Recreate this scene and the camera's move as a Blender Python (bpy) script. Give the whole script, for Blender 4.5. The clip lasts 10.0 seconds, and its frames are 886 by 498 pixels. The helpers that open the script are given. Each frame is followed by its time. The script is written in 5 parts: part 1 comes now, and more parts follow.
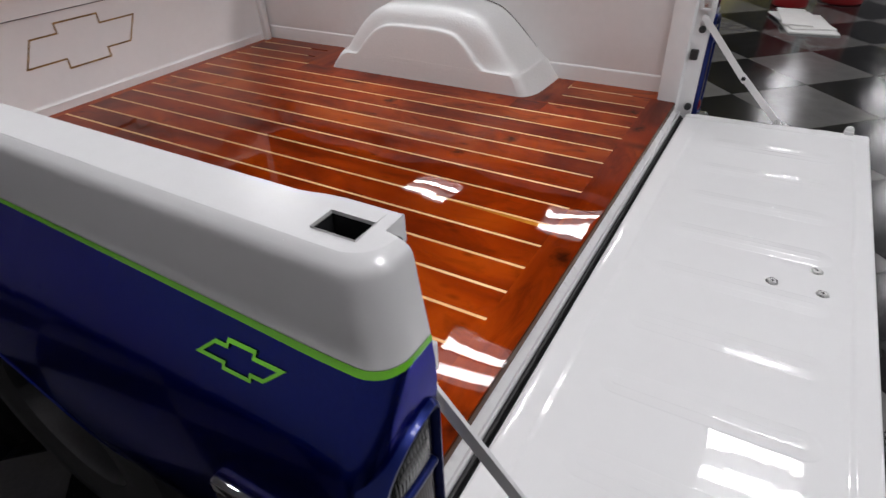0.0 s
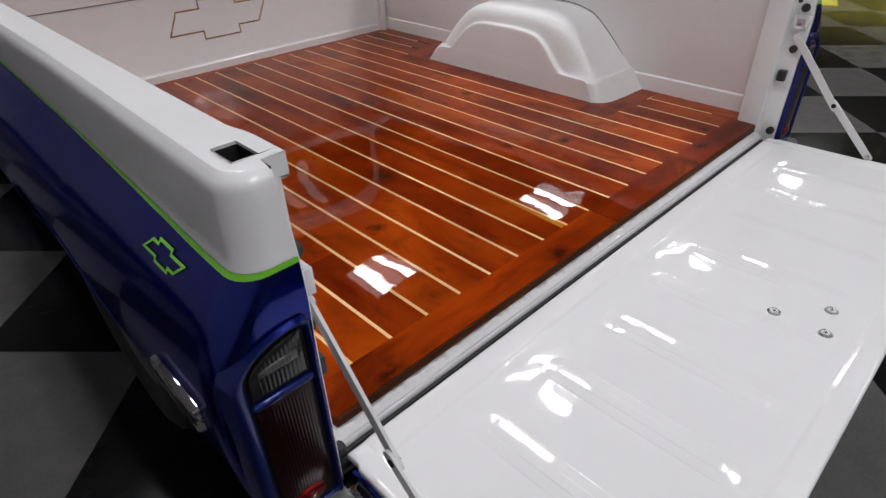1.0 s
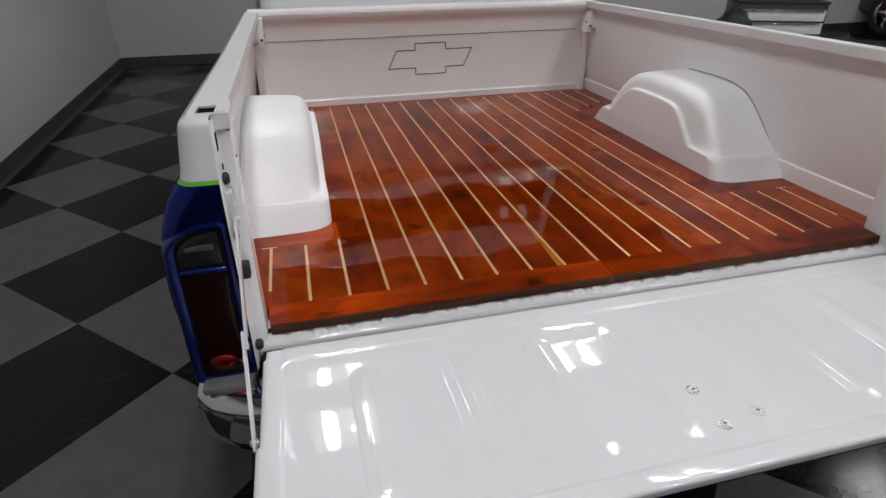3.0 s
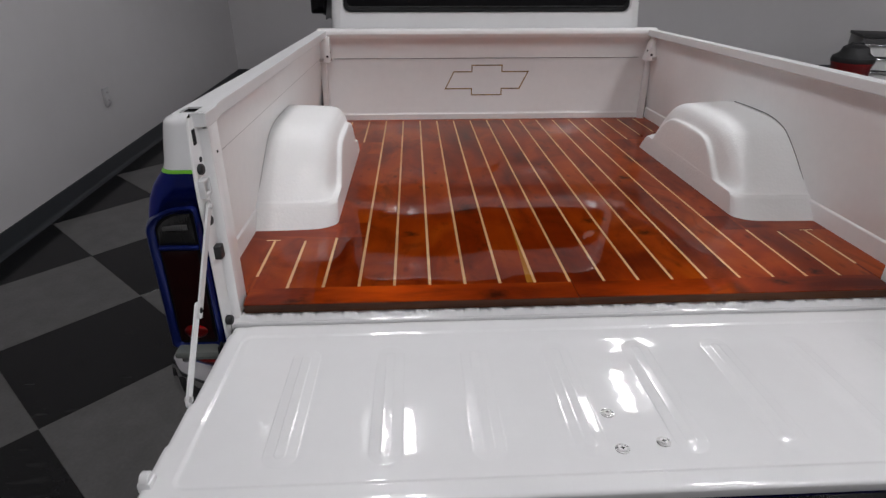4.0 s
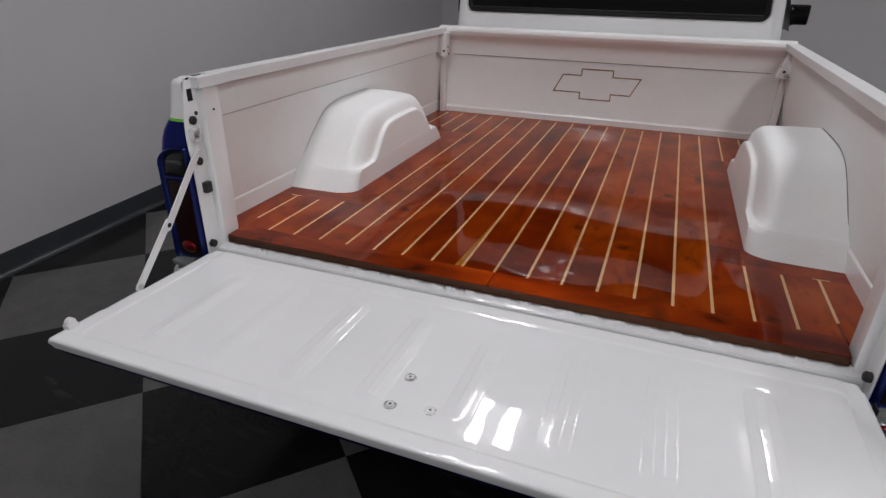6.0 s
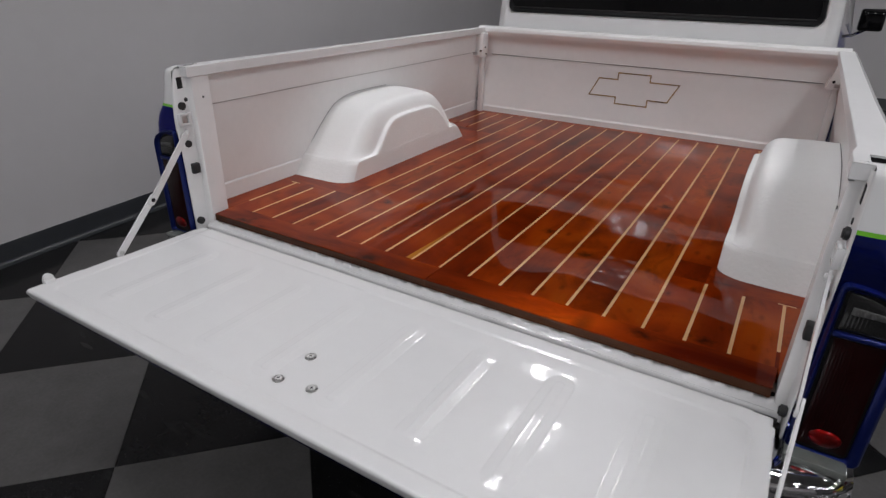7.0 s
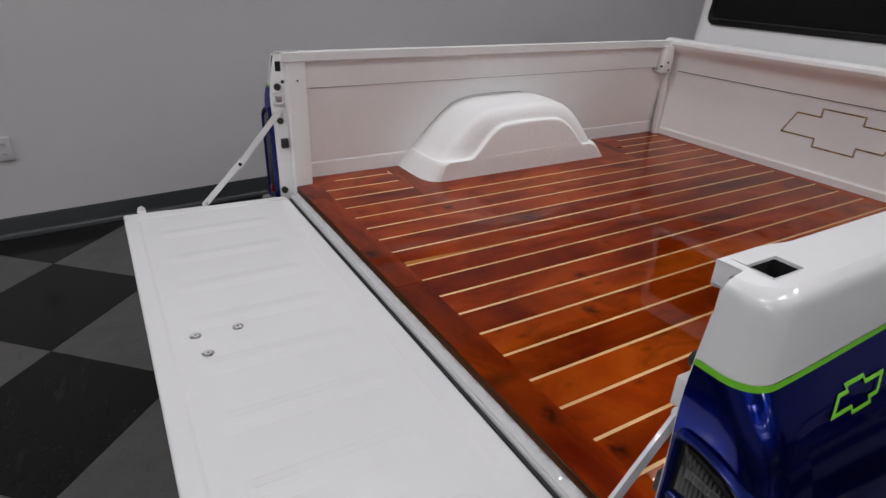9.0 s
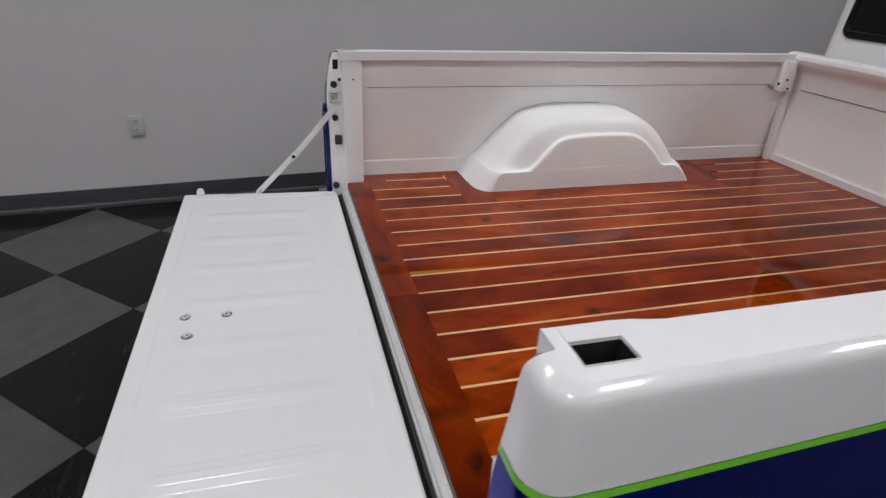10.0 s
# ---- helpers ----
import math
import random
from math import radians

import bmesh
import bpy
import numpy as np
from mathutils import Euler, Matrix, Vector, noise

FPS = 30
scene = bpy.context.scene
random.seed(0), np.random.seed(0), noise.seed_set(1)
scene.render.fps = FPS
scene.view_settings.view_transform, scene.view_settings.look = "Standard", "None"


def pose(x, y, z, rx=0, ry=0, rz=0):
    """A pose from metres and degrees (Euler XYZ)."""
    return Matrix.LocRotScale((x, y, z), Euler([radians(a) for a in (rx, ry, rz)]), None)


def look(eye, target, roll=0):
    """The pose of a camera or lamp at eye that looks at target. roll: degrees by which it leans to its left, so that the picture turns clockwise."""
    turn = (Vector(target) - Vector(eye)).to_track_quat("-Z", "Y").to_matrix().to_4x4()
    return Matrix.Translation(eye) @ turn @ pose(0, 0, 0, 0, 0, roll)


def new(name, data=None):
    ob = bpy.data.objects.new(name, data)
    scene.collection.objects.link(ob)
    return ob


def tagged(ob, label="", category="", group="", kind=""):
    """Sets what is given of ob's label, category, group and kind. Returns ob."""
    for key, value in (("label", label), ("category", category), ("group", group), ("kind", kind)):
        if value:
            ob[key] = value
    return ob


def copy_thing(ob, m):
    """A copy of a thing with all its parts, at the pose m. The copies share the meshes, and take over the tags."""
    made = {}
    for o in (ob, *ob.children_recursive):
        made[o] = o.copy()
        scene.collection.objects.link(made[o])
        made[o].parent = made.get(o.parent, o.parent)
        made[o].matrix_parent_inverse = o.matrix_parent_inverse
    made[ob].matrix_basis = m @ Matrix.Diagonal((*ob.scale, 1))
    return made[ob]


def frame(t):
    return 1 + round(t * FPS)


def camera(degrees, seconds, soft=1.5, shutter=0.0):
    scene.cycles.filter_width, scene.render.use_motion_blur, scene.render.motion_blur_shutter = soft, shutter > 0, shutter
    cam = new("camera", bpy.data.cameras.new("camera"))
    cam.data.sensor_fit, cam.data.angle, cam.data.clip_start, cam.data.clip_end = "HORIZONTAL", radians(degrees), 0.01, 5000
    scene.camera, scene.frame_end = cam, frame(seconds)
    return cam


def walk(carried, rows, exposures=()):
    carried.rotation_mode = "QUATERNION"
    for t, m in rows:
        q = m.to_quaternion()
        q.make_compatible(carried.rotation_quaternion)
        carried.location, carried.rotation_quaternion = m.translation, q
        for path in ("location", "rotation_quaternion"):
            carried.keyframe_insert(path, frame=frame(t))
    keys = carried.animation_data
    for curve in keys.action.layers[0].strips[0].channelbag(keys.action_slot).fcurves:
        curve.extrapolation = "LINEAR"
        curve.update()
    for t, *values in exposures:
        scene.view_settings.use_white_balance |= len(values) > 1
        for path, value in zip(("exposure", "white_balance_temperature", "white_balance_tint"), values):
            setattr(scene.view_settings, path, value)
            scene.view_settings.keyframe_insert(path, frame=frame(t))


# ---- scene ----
cam = camera(75.6, 10.0, soft=1.35, shutter=0.3)
PATH = [
    (0, (-1.174, -0.177, 1.412), (0.080, 0.561, 0.352), -0.62),
    (0.5, (-1.137, -0.318, 1.402), (-0.002, 0.602, 0.352), -0.40),
    (1, (-1.086, -0.454, 1.403), (-0.066, 0.602, 0.362), -0.42),
    (1.5, (-1.008, -0.602, 1.404), (-0.130, 0.604, 0.397), -0.32),
    (2, (-0.923, -0.737, 1.407), (-0.193, 0.599, 0.447), -0.15),
    (2.5, (-0.820, -0.860, 1.409), (-0.264, 0.579, 0.481), -0.12),
    (4, (-0.391, -1.093, 1.420), (-0.309, 0.503, 0.591), 0.16),
    (4.5, (-0.227, -1.125, 1.418), (-0.290, 0.474, 0.593), 0.35),
    (5, (-0.032, -1.147, 1.419), (-0.287, 0.432, 0.594), 0.61),
    (5.5, (0.156, -1.153, 1.423), (-0.274, 0.388, 0.597), 0.50),
    (7, (0.711, -0.992, 1.417), (-0.123, 0.376, 0.596), 0.09),
    (7.5, (0.854, -0.883, 1.414), (-0.123, 0.389, 0.596), 0.23),
    (8, (0.963, -0.754, 1.414), (-0.146, 0.412, 0.607), 0.42),
    (8.5, (1.054, -0.603, 1.412), (-0.194, 0.405, 0.595), 0.64),
    (9, (1.128, -0.446, 1.412), (-0.255, 0.366, 0.595), 0.74),
    (9.5, (1.165, -0.288, 1.414), (-0.311, 0.344, 0.599), 0.93),
    (10, (1.183, -0.117, 1.417), (-0.358, 0.318, 0.595), 0.95),
]
walk(cam, [(t, look(eye, target, roll)) for t, eye, target, roll in PATH], exposures=[(0, 0.07), (2.5, 0.0), (4, -0.14), (5.5, -0.18), (8.5, -0.2), (10, -0.08)])

# ---- light: an indoor showroom under fluorescent ceiling fittings ----
world = bpy.data.worlds.new("showroom_world")
world.use_nodes = True
world.node_tree.nodes["Background"].inputs[0].default_value = (0.5, 0.52, 0.56, 1)
world.node_tree.nodes["Background"].inputs[1].default_value = 0.02
scene.world = world
TUBE_STRENGTH = 44.0
TRAY_STRENGTH = 3.0
CEILING = 3.5


# ---- materials ----
def mat(name, color, rough=0.5, metal=0.0, coat=0.0, coat_rough=0.03, vary=0.0, vary_scale=6.0, bump=0.0, bump_scale=40.0,
        rough_vary=0.0, detail=4.0, per_object=0.0, spec=0.5, bump2=0.0, bump2_scale=2.0, coat_bump=0.0, coat_bump_scale=3.0, dust=0.0):
    m = bpy.data.materials.new(name)
    m.use_nodes = True
    nt = m.node_tree
    n, l = nt.nodes, nt.links
    b = n["Principled BSDF"]
    b.inputs["Base Color"].default_value = (*color, 1)
    b.inputs["Roughness"].default_value = rough
    b.inputs["Metallic"].default_value = metal
    b.inputs["Coat Weight"].default_value = coat
    b.inputs["Coat Roughness"].default_value = coat_rough
    b.inputs["Specular IOR Level"].default_value = spec
    tc = n.new("ShaderNodeTexCoord")
    if vary or rough_vary:
        nz = n.new("ShaderNodeTexNoise")
        nz.inputs["Scale"].default_value = vary_scale
        nz.inputs["Detail"].default_value = detail
        l.new(tc.outputs["Object"], nz.inputs["Vector"])
        nz2 = n.new("ShaderNodeTexNoise")
        nz2.inputs["Scale"].default_value = vary_scale * 9
        nz2.inputs["Detail"].default_value = 3
        l.new(tc.outputs["Object"], nz2.inputs["Vector"])
        mix2 = n.new("ShaderNodeMath")
        mix2.operation = "MULTIPLY_ADD"
        l.new(nz2.outputs["Fac"], mix2.inputs[0])
        mix2.inputs[1].default_value = 0.4
        sub = n.new("ShaderNodeMath")
        sub.operation = "MULTIPLY_ADD"
        l.new(nz.outputs["Fac"], sub.inputs[0])
        sub.inputs[1].default_value = 0.6
        sub.inputs[2].default_value = 0.0
        l.new(sub.outputs[0], mix2.inputs[2])
        rng = n.new("ShaderNodeMapRange")
        rng.inputs[1].default_value, rng.inputs[2].default_value = 0.3, 0.7
        rng.inputs[3].default_value, rng.inputs[4].default_value = 1 - vary, 1 + vary
        l.new(mix2.outputs[0], rng.inputs[0])
        if vary:
            hsv = n.new("ShaderNodeHueSaturation")
            hsv.inputs["Color"].default_value = (*color, 1)
            l.new(rng.outputs[0], hsv.inputs["Value"])
            l.new(hsv.outputs[0], b.inputs["Base Color"])
            if per_object:
                oi = n.new("ShaderNodeObjectInfo")
                r2 = n.new("ShaderNodeMapRange")
                r2.inputs[3].default_value, r2.inputs[4].default_value = 1 - per_object, 1 + per_object
                l.new(oi.outputs["Random"], r2.inputs[0])
                mu = n.new("ShaderNodeMath")
                mu.operation = "MULTIPLY"
                l.new(rng.outputs[0], mu.inputs[0])
                l.new(r2.outputs[0], mu.inputs[1])
                l.new(mu.outputs[0], hsv.inputs["Value"])
        if rough_vary:
            rr = n.new("ShaderNodeMapRange")
            rr.inputs[1].default_value, rr.inputs[2].default_value = 0.3, 0.7
            rr.inputs[3].default_value, rr.inputs[4].default_value = max(0.0, rough - rough_vary), rough + rough_vary
            l.new(mix2.outputs[0], rr.inputs[0])
            l.new(rr.outputs[0], b.inputs["Roughness"])
    if dust:
        # fine pale grit and long scuffs lying on the surface
        src = b.inputs["Base Color"].links[0].from_socket
        geo = n.new("ShaderNodeNewGeometry")
        for scale, lo, hi, amount in (((150, 150, 150), 0.69, 0.76, dust), ((5, 22, 5), 0.60, 0.80, dust * 0.25)):
            mpd = n.new("ShaderNodeMapping")
            mpd.inputs["Scale"].default_value = scale
            mpd.inputs["Rotation"].default_value = (0, 0, 0.6)
            l.new(geo.outputs["Position"], mpd.inputs["Vector"])
            dn = n.new("ShaderNodeTexNoise")
            dn.inputs["Scale"].default_value = 1.0
            dn.inputs["Detail"].default_value = 2
            l.new(mpd.outputs[0], dn.inputs["Vector"])
            dr = n.new("ShaderNodeMapRange")
            dr.inputs[1].default_value, dr.inputs[2].default_value = lo, hi
            dr.inputs[3].default_value, dr.inputs[4].default_value = 0.0, amount
            l.new(dn.outputs["Fac"], dr.inputs[0])
            dm = n.new("ShaderNodeMix")
            dm.data_type = "RGBA"
            l.new(dr.outputs[0], dm.inputs[0])
            l.new(src, dm.inputs[6])
            dm.inputs[7].default_value = (0.16, 0.155, 0.15, 1)
            src = dm.outputs[2]
        l.new(src, b.inputs["Base Color"])
    prev = None
    for strength, scale, dist in ((bump, bump_scale, 0.002), (bump2, bump2_scale, 0.01)):
        if strength:
            bn = n.new("ShaderNodeTexNoise")
            bn.inputs["Scale"].default_value = scale
            bn.inputs["Detail"].default_value = 3
            l.new(tc.outputs["Object"], bn.inputs["Vector"])
            bp = n.new("ShaderNodeBump")
            bp.inputs["Strength"].default_value = strength
            bp.inputs["Distance"].default_value = dist
            l.new(bn.outputs["Fac"], bp.inputs["Height"])
            if prev:
                l.new(prev.outputs[0], bp.inputs["Normal"])
            prev = bp
    if prev:
        l.new(prev.outputs[0], b.inputs["Normal"])
    if coat_bump:
        bn = n.new("ShaderNodeTexNoise")
        bn.inputs["Scale"].default_value = coat_bump_scale
        bn.inputs["Detail"].default_value = 2
        l.new(tc.outputs["Object"], bn.inputs["Vector"])
        bp = n.new("ShaderNodeBump")
        bp.inputs["Strength"].default_value = coat_bump
        bp.inputs["Distance"].default_value = 0.01
        l.new(bn.outputs["Fac"], bp.inputs["Height"])
        l.new(bp.outputs[0], b.inputs["Coat Normal"])
    return m


# place and half size of the darkest knots in the boards
KNOTS = ((-0.20, 0.075, 0.045, 0.035), (0.545, 0.105, 0.04, 0.03), (-0.69, 0.068, 0.045, 0.024), (0.31, 0.43, 0.035, 0.03), (-0.41, 0.454, 0.03, 0.03),
         (-0.22, 0.647, 0.045, 0.06), (0.665, 0.156, 0.03, 0.025), (0.16, 0.53, 0.03, 0.028), (-0.36, 0.88, 0.025, 0.03), (0.42, 0.95, 0.03, 0.03))


def wood_mat(name, dark, mid, light, grain=(60, 1.6, 60), knots=True, per_object=0.25, across=(1, 0, 0)):
    """Oiled cedar under a thick clear epoxy coat: long grain, cloudy figure, dark knots."""
    m = bpy.data.materials.new(name)
    m.use_nodes = True
    nt = m.node_tree
    n, l = nt.nodes, nt.links
    b = n["Principled BSDF"]
    # wet fibres below the coat give a tinted sheen
    b.inputs["Metallic"].default_value = 0.5
    # and scatter it across the grain
    b.inputs["Anisotropic"].default_value = 0.85
    side = n.new("ShaderNodeCombineXYZ")
    for k in range(3):
        side.inputs[k].default_value = across[k]
    l.new(side.outputs[0], b.inputs["Tangent"])
    b.inputs["Specular Tint"].default_value = (1.0, 0.55, 0.28, 1)
    b.inputs["Roughness"].default_value = 0.42
    b.inputs["Specular IOR Level"].default_value = 0.0
    b.inputs["Coat Weight"].default_value = 0.65
    b.inputs["Coat Roughness"].default_value = 0.008
    b.inputs["Coat IOR"].default_value = 1.42
    tc = n.new("ShaderNodeTexCoord")
    oi = n.new("ShaderNodeObjectInfo")
    shift = n.new("ShaderNodeVectorMath")
    shift.operation = "SCALE"
    comb = n.new("ShaderNodeCombineXYZ")
    for k in range(3):
        l.new(oi.outputs["Random"], comb.inputs[k])
    l.new(comb.outputs[0], shift.inputs[0])
    shift.inputs["Scale"].default_value = 40.0
    add = n.new("ShaderNodeVectorMath")
    l.new(tc.outputs["Object"], add.inputs[0])
    l.new(shift.outputs[0], add.inputs[1])
    mp = n.new("ShaderNodeMapping")
    mp.inputs["Scale"].default_value = grain
    l.new(add.outputs[0], mp.inputs["Vector"])
    g = n.new("ShaderNodeTexNoise")
    g.inputs["Scale"].default_value = 1.0
    g.inputs["Detail"].default_value = 6
    g.inputs["Distortion"].default_value = 0.6
    l.new(mp.outputs[0], g.inputs["Vector"])
    mp2 = n.new("ShaderNodeMapping")
    mp2.inputs["Scale"].default_value = tuple(max(1.2, v * 0.12) for v in grain)
    l.new(add.outputs[0], mp2.inputs["Vector"])
    c = n.new("ShaderNodeTexNoise")
    c.inputs["Scale"].default_value = 1.6
    c.inputs["Detail"].default_value = 4
    c.inputs["Distortion"].default_value = 1.2
    l.new(mp2.outputs[0], c.inputs["Vector"])
    mixf = n.new("ShaderNodeMath")
    mixf.operation = "MULTIPLY_ADD"
    l.new(g.outputs["Fac"], mixf.inputs[0])
    mixf.inputs[1].default_value = 0.15
    mul = n.new("ShaderNodeMath")
    mul.operation = "MULTIPLY"
    l.new(c.outputs["Fac"], mul.inputs[0])
    mul.inputs[1].default_value = 0.85
    l.new(mul.outputs[0], mixf.inputs[2])
    tone = n.new("ShaderNodeMapRange")
    tone.inputs[3].default_value, tone.inputs[4].default_value = -per_object * 0.5, per_object * 0.5
    l.new(oi.outputs["Random"], tone.inputs[0])
    ad2 = n.new("ShaderNodeMath")
    l.new(mixf.outputs[0], ad2.inputs[0])
    l.new(tone.outputs[0], ad2.inputs[1])
    ramp = n.new("ShaderNodeValToRGB")
    ramp.color_ramp.elements[0].position, ramp.color_ramp.elements[0].color = 0.30, (*dark, 1)
    ramp.color_ramp.elements[1].position, ramp.color_ramp.elements[1].color = 0.72, (*light, 1)
    e = ramp.color_ramp.elements.new(0.5)
    e.color = (*mid, 1)
    l.new(ad2.outputs[0], ramp.inputs[0])
    out = ramp.outputs[0]
    if knots:
        mp3 = n.new("ShaderNodeMapping")
        mp3.inputs["Scale"].default_value = (6, 2.4, 6)
        l.new(add.outputs[0], mp3.inputs["Vector"])
        vo = n.new("ShaderNodeTexVoronoi")
        vo.inputs["Scale"].default_value = 0.8
        l.new(mp3.outputs[0], vo.inputs["Vector"])
        kr = n.new("ShaderNodeMapRange")
        kr.inputs[1].default_value, kr.inputs[2].default_value = 0.03, 0.15
        kr.inputs[3].default_value, kr.inputs[4].default_value = 0.75, 0.0
        l.new(vo.outputs["Distance"], kr.inputs[0])
        mx = n.new("ShaderNodeMix")
        mx.data_type = "RGBA"
        l.new(kr.outputs[0], mx.inputs[0])
        l.new(out, mx.inputs[6])
        mx.inputs[7].default_value = (0.02, 0.006, 0.003, 1)
        out = mx.outputs[2]
    if knots:
        # small dark flecks
        mp5 = n.new("ShaderNodeMapping")
        mp5.inputs["Scale"].default_value = (26, 13, 26) if across[0] else (13, 26, 26)
        l.new(add.outputs[0], mp5.inputs["Vector"])
        v2 = n.new("ShaderNodeTexVoronoi")
        v2.inputs["Scale"].default_value = 0.75
        l.new(mp5.outputs[0], v2.inputs["Vector"])
        fr = n.new("ShaderNodeMapRange")
        fr.inputs[1].default_value, fr.inputs[2].default_value = 0.02, 0.20
        fr.inputs[3].default_value, fr.inputs[4].default_value = 0.55, 0.0
        l.new(v2.outputs["Distance"], fr.inputs[0])
        mx5 = n.new("ShaderNodeMix")
        mx5.data_type = "RGBA"
        l.new(fr.outputs[0], mx5.inputs[0])
        l.new(out, mx5.inputs[6])
        mx5.inputs[7].default_value = (0.035, 0.005, 0.002, 1)
        out = mx5.outputs[2]
    if knots:
        # darker cloudy figure
        mp4 = n.new("ShaderNodeMapping")
        mp4.inputs["Scale"].default_value = tuple(max(3.0, v * 0.4) for v in grain)
        l.new(add.outputs[0], mp4.inputs["Vector"])
        bl = n.new("ShaderNodeTexNoise")
        bl.inputs["Scale"].default_value = 1.5
        bl.inputs["Detail"].default_value = 5
        bl.inputs["Roughness"].default_value = 0.65
        bl.inputs["Distortion"].default_value = 1.0
        l.new(mp4.outputs[0], bl.inputs["Vector"])
        br = n.new("ShaderNodeMapRange")
        br.inputs[1].default_value, br.inputs[2].default_value = 0.52, 0.75
        br.inputs[3].default_value, br.inputs[4].default_value = 0.0, 0.6
        l.new(bl.outputs["Fac"], br.inputs[0])
        mx2 = n.new("ShaderNodeMix")
        mx2.data_type = "RGBA"
        l.new(br.outputs[0], mx2.inputs[0])
        l.new(out, mx2.inputs[6])
        mx2.inputs[7].default_value = (0.05, 0.005, 0.001, 1)
        out = mx2.outputs[2]
    if knots:
        # the burls and knots that can be told apart, with ragged edges
        rag = n.new("ShaderNodeTexNoise")
        rag.inputs["Scale"].default_value = 45.0
        rag.inputs["Detail"].default_value = 4
        l.new(tc.outputs["Object"], rag.inputs["Vector"])
        rv = n.new("ShaderNodeVectorMath")
        rv.operation = "MULTIPLY_ADD"
        l.new(rag.outputs["Color"], rv.inputs[0])
        rv.inputs[1].default_value = (0.05, 0.05, 0.0)
        l.new(tc.outputs["Object"], rv.inputs[2])
        total = None
        for kx, ky, rx, ry in KNOTS:
            vs = n.new("ShaderNodeVectorMath")
            vs.operation = "SUBTRACT"
            l.new(rv.outputs[0], vs.inputs[0])
            vs.inputs[1].default_value = (kx + 0.025, ky + 0.025, 0.0)
            vm = n.new("ShaderNodeVectorMath")
            vm.operation = "MULTIPLY"
            l.new(vs.outputs[0], vm.inputs[0])
            vm.inputs[1].default_value = (1 / rx, 1 / ry, 0.0)
            vl = n.new("ShaderNodeVectorMath")
            vl.operation = "LENGTH"
            l.new(vm.outputs[0], vl.inputs[0])
            mr = n.new("ShaderNodeMapRange")
            mr.inputs[1].default_value, mr.inputs[2].default_value = 0.1, 1.0
            mr.inputs[3].default_value, mr.inputs[4].default_value = 0.85, 0.0
            l.new(vl.outputs["Value"], mr.inputs[0])
            if total is None:
                total = mr.outputs[0]
            else:
                mm = n.new("ShaderNodeMath")
                mm.operation = "MAXIMUM"
                l.new(total, mm.inputs[0])
                l.new(mr.outputs[0], mm.inputs[1])
                total = mm.outputs[0]
        mx3 = n.new("ShaderNodeMix")
        mx3.data_type = "RGBA"
        l.new(total, mx3.inputs[0])
        l.new(out, mx3.inputs[6])
        mx3.inputs[7].default_value = (0.018, 0.004, 0.002, 1)
        out = mx3.outputs[2]
    l.new(out, b.inputs["Base Color"])
    # the poured coat is wavy: long swells and a fine ripple
    geo = n.new("ShaderNodeNewGeometry")
    bp = None
    for scale, detail, height in ((2.3, 0.0, 0.0088), (5.0, 0.0, 0.0021), (9.0, 1.0, 0.0003), (40.0, 1.0, 0.00004)):
        wv = n.new("ShaderNodeTexNoise")
        wv.inputs["Scale"].default_value = scale
        wv.inputs["Detail"].default_value = detail
        l.new(geo.outputs["Position"], wv.inputs["Vector"])
        step = n.new("ShaderNodeBump")
        step.inputs["Strength"].default_value = 1.0
        step.inputs["Distance"].default_value = height
        l.new(wv.outputs["Fac"], step.inputs["Height"])
        if bp:
            l.new(bp.outputs[0], step.inputs["Normal"])
        bp = step
    l.new(bp.outputs[0], b.inputs["Coat Normal"])
    return m


def emit_mat(name, color, strength):
    m = bpy.data.materials.new(name)
    m.use_nodes = True
    nt = m.node_tree
    nt.nodes.remove(nt.nodes["Principled BSDF"])
    e = nt.nodes.new("ShaderNodeEmission")
    e.inputs[0].default_value = (*color, 1)
    e.inputs[1].default_value = strength
    nt.links.new(e.outputs[0], nt.nodes["Material Output"].inputs[0])
    return m


# darker than the bed's white to offset the stronger light on the gate
WHITE = mat("white_gloss_paint", (0.71, 0.71, 0.71), rough=0.4, spec=0.3, coat=0.9, coat_rough=0.012, vary=0.02, vary_scale=3, coat_bump=0.035, coat_bump_scale=16)
WHITE_RAIL = mat("satin_white_rail_paint", (0.71, 0.71, 0.71), rough=0.45, spec=0.3, coat=0.4, coat_rough=0.20, vary=0.03, vary_scale=5, bump=0.05, bump_scale=300)
WHITE_IN = mat("white_bed_paint", (0.79, 0.785, 0.78), rough=0.45, coat=0.6, coat_rough=0.07, vary=0.03, vary_scale=4, coat_bump=0.04, coat_bump_scale=10, bump=0.05, bump_scale=300)
LINER = mat("white_sprayed_liner", (0.80, 0.80, 0.79), rough=0.5, coat=0.2, coat_rough=0.18, vary=0.02, vary_scale=8, bump=0.5, bump_scale=120, bump2=0.05, bump2_scale=9)
BLUE = mat("deep_blue_metallic_paint", (0.004, 0.0125, 0.165), rough=0.22, metal=0.96, spec=0.1, coat=0.45, coat_rough=0.02, vary=0.10, vary_scale=260, detail=1, coat_bump=0.03, coat_bump_scale=16)
BLUE.node_tree.nodes["Principled BSDF"].inputs["Specular Tint"].default_value = (0.10, 0.18, 0.8, 1)
BEZEL = mat("blue_painted_lamp_bezel", (0.007, 0.015, 0.11), rough=0.34, metal=0.6, spec=0.2, coat=0.25, coat_rough=0.08, vary=0.10, vary_scale=60)
GREEN = mat("lime_green_pinstripe_paint", (0.16, 0.52, 0.02), rough=0.4, coat=0.5, vary=0.04, vary_scale=20)
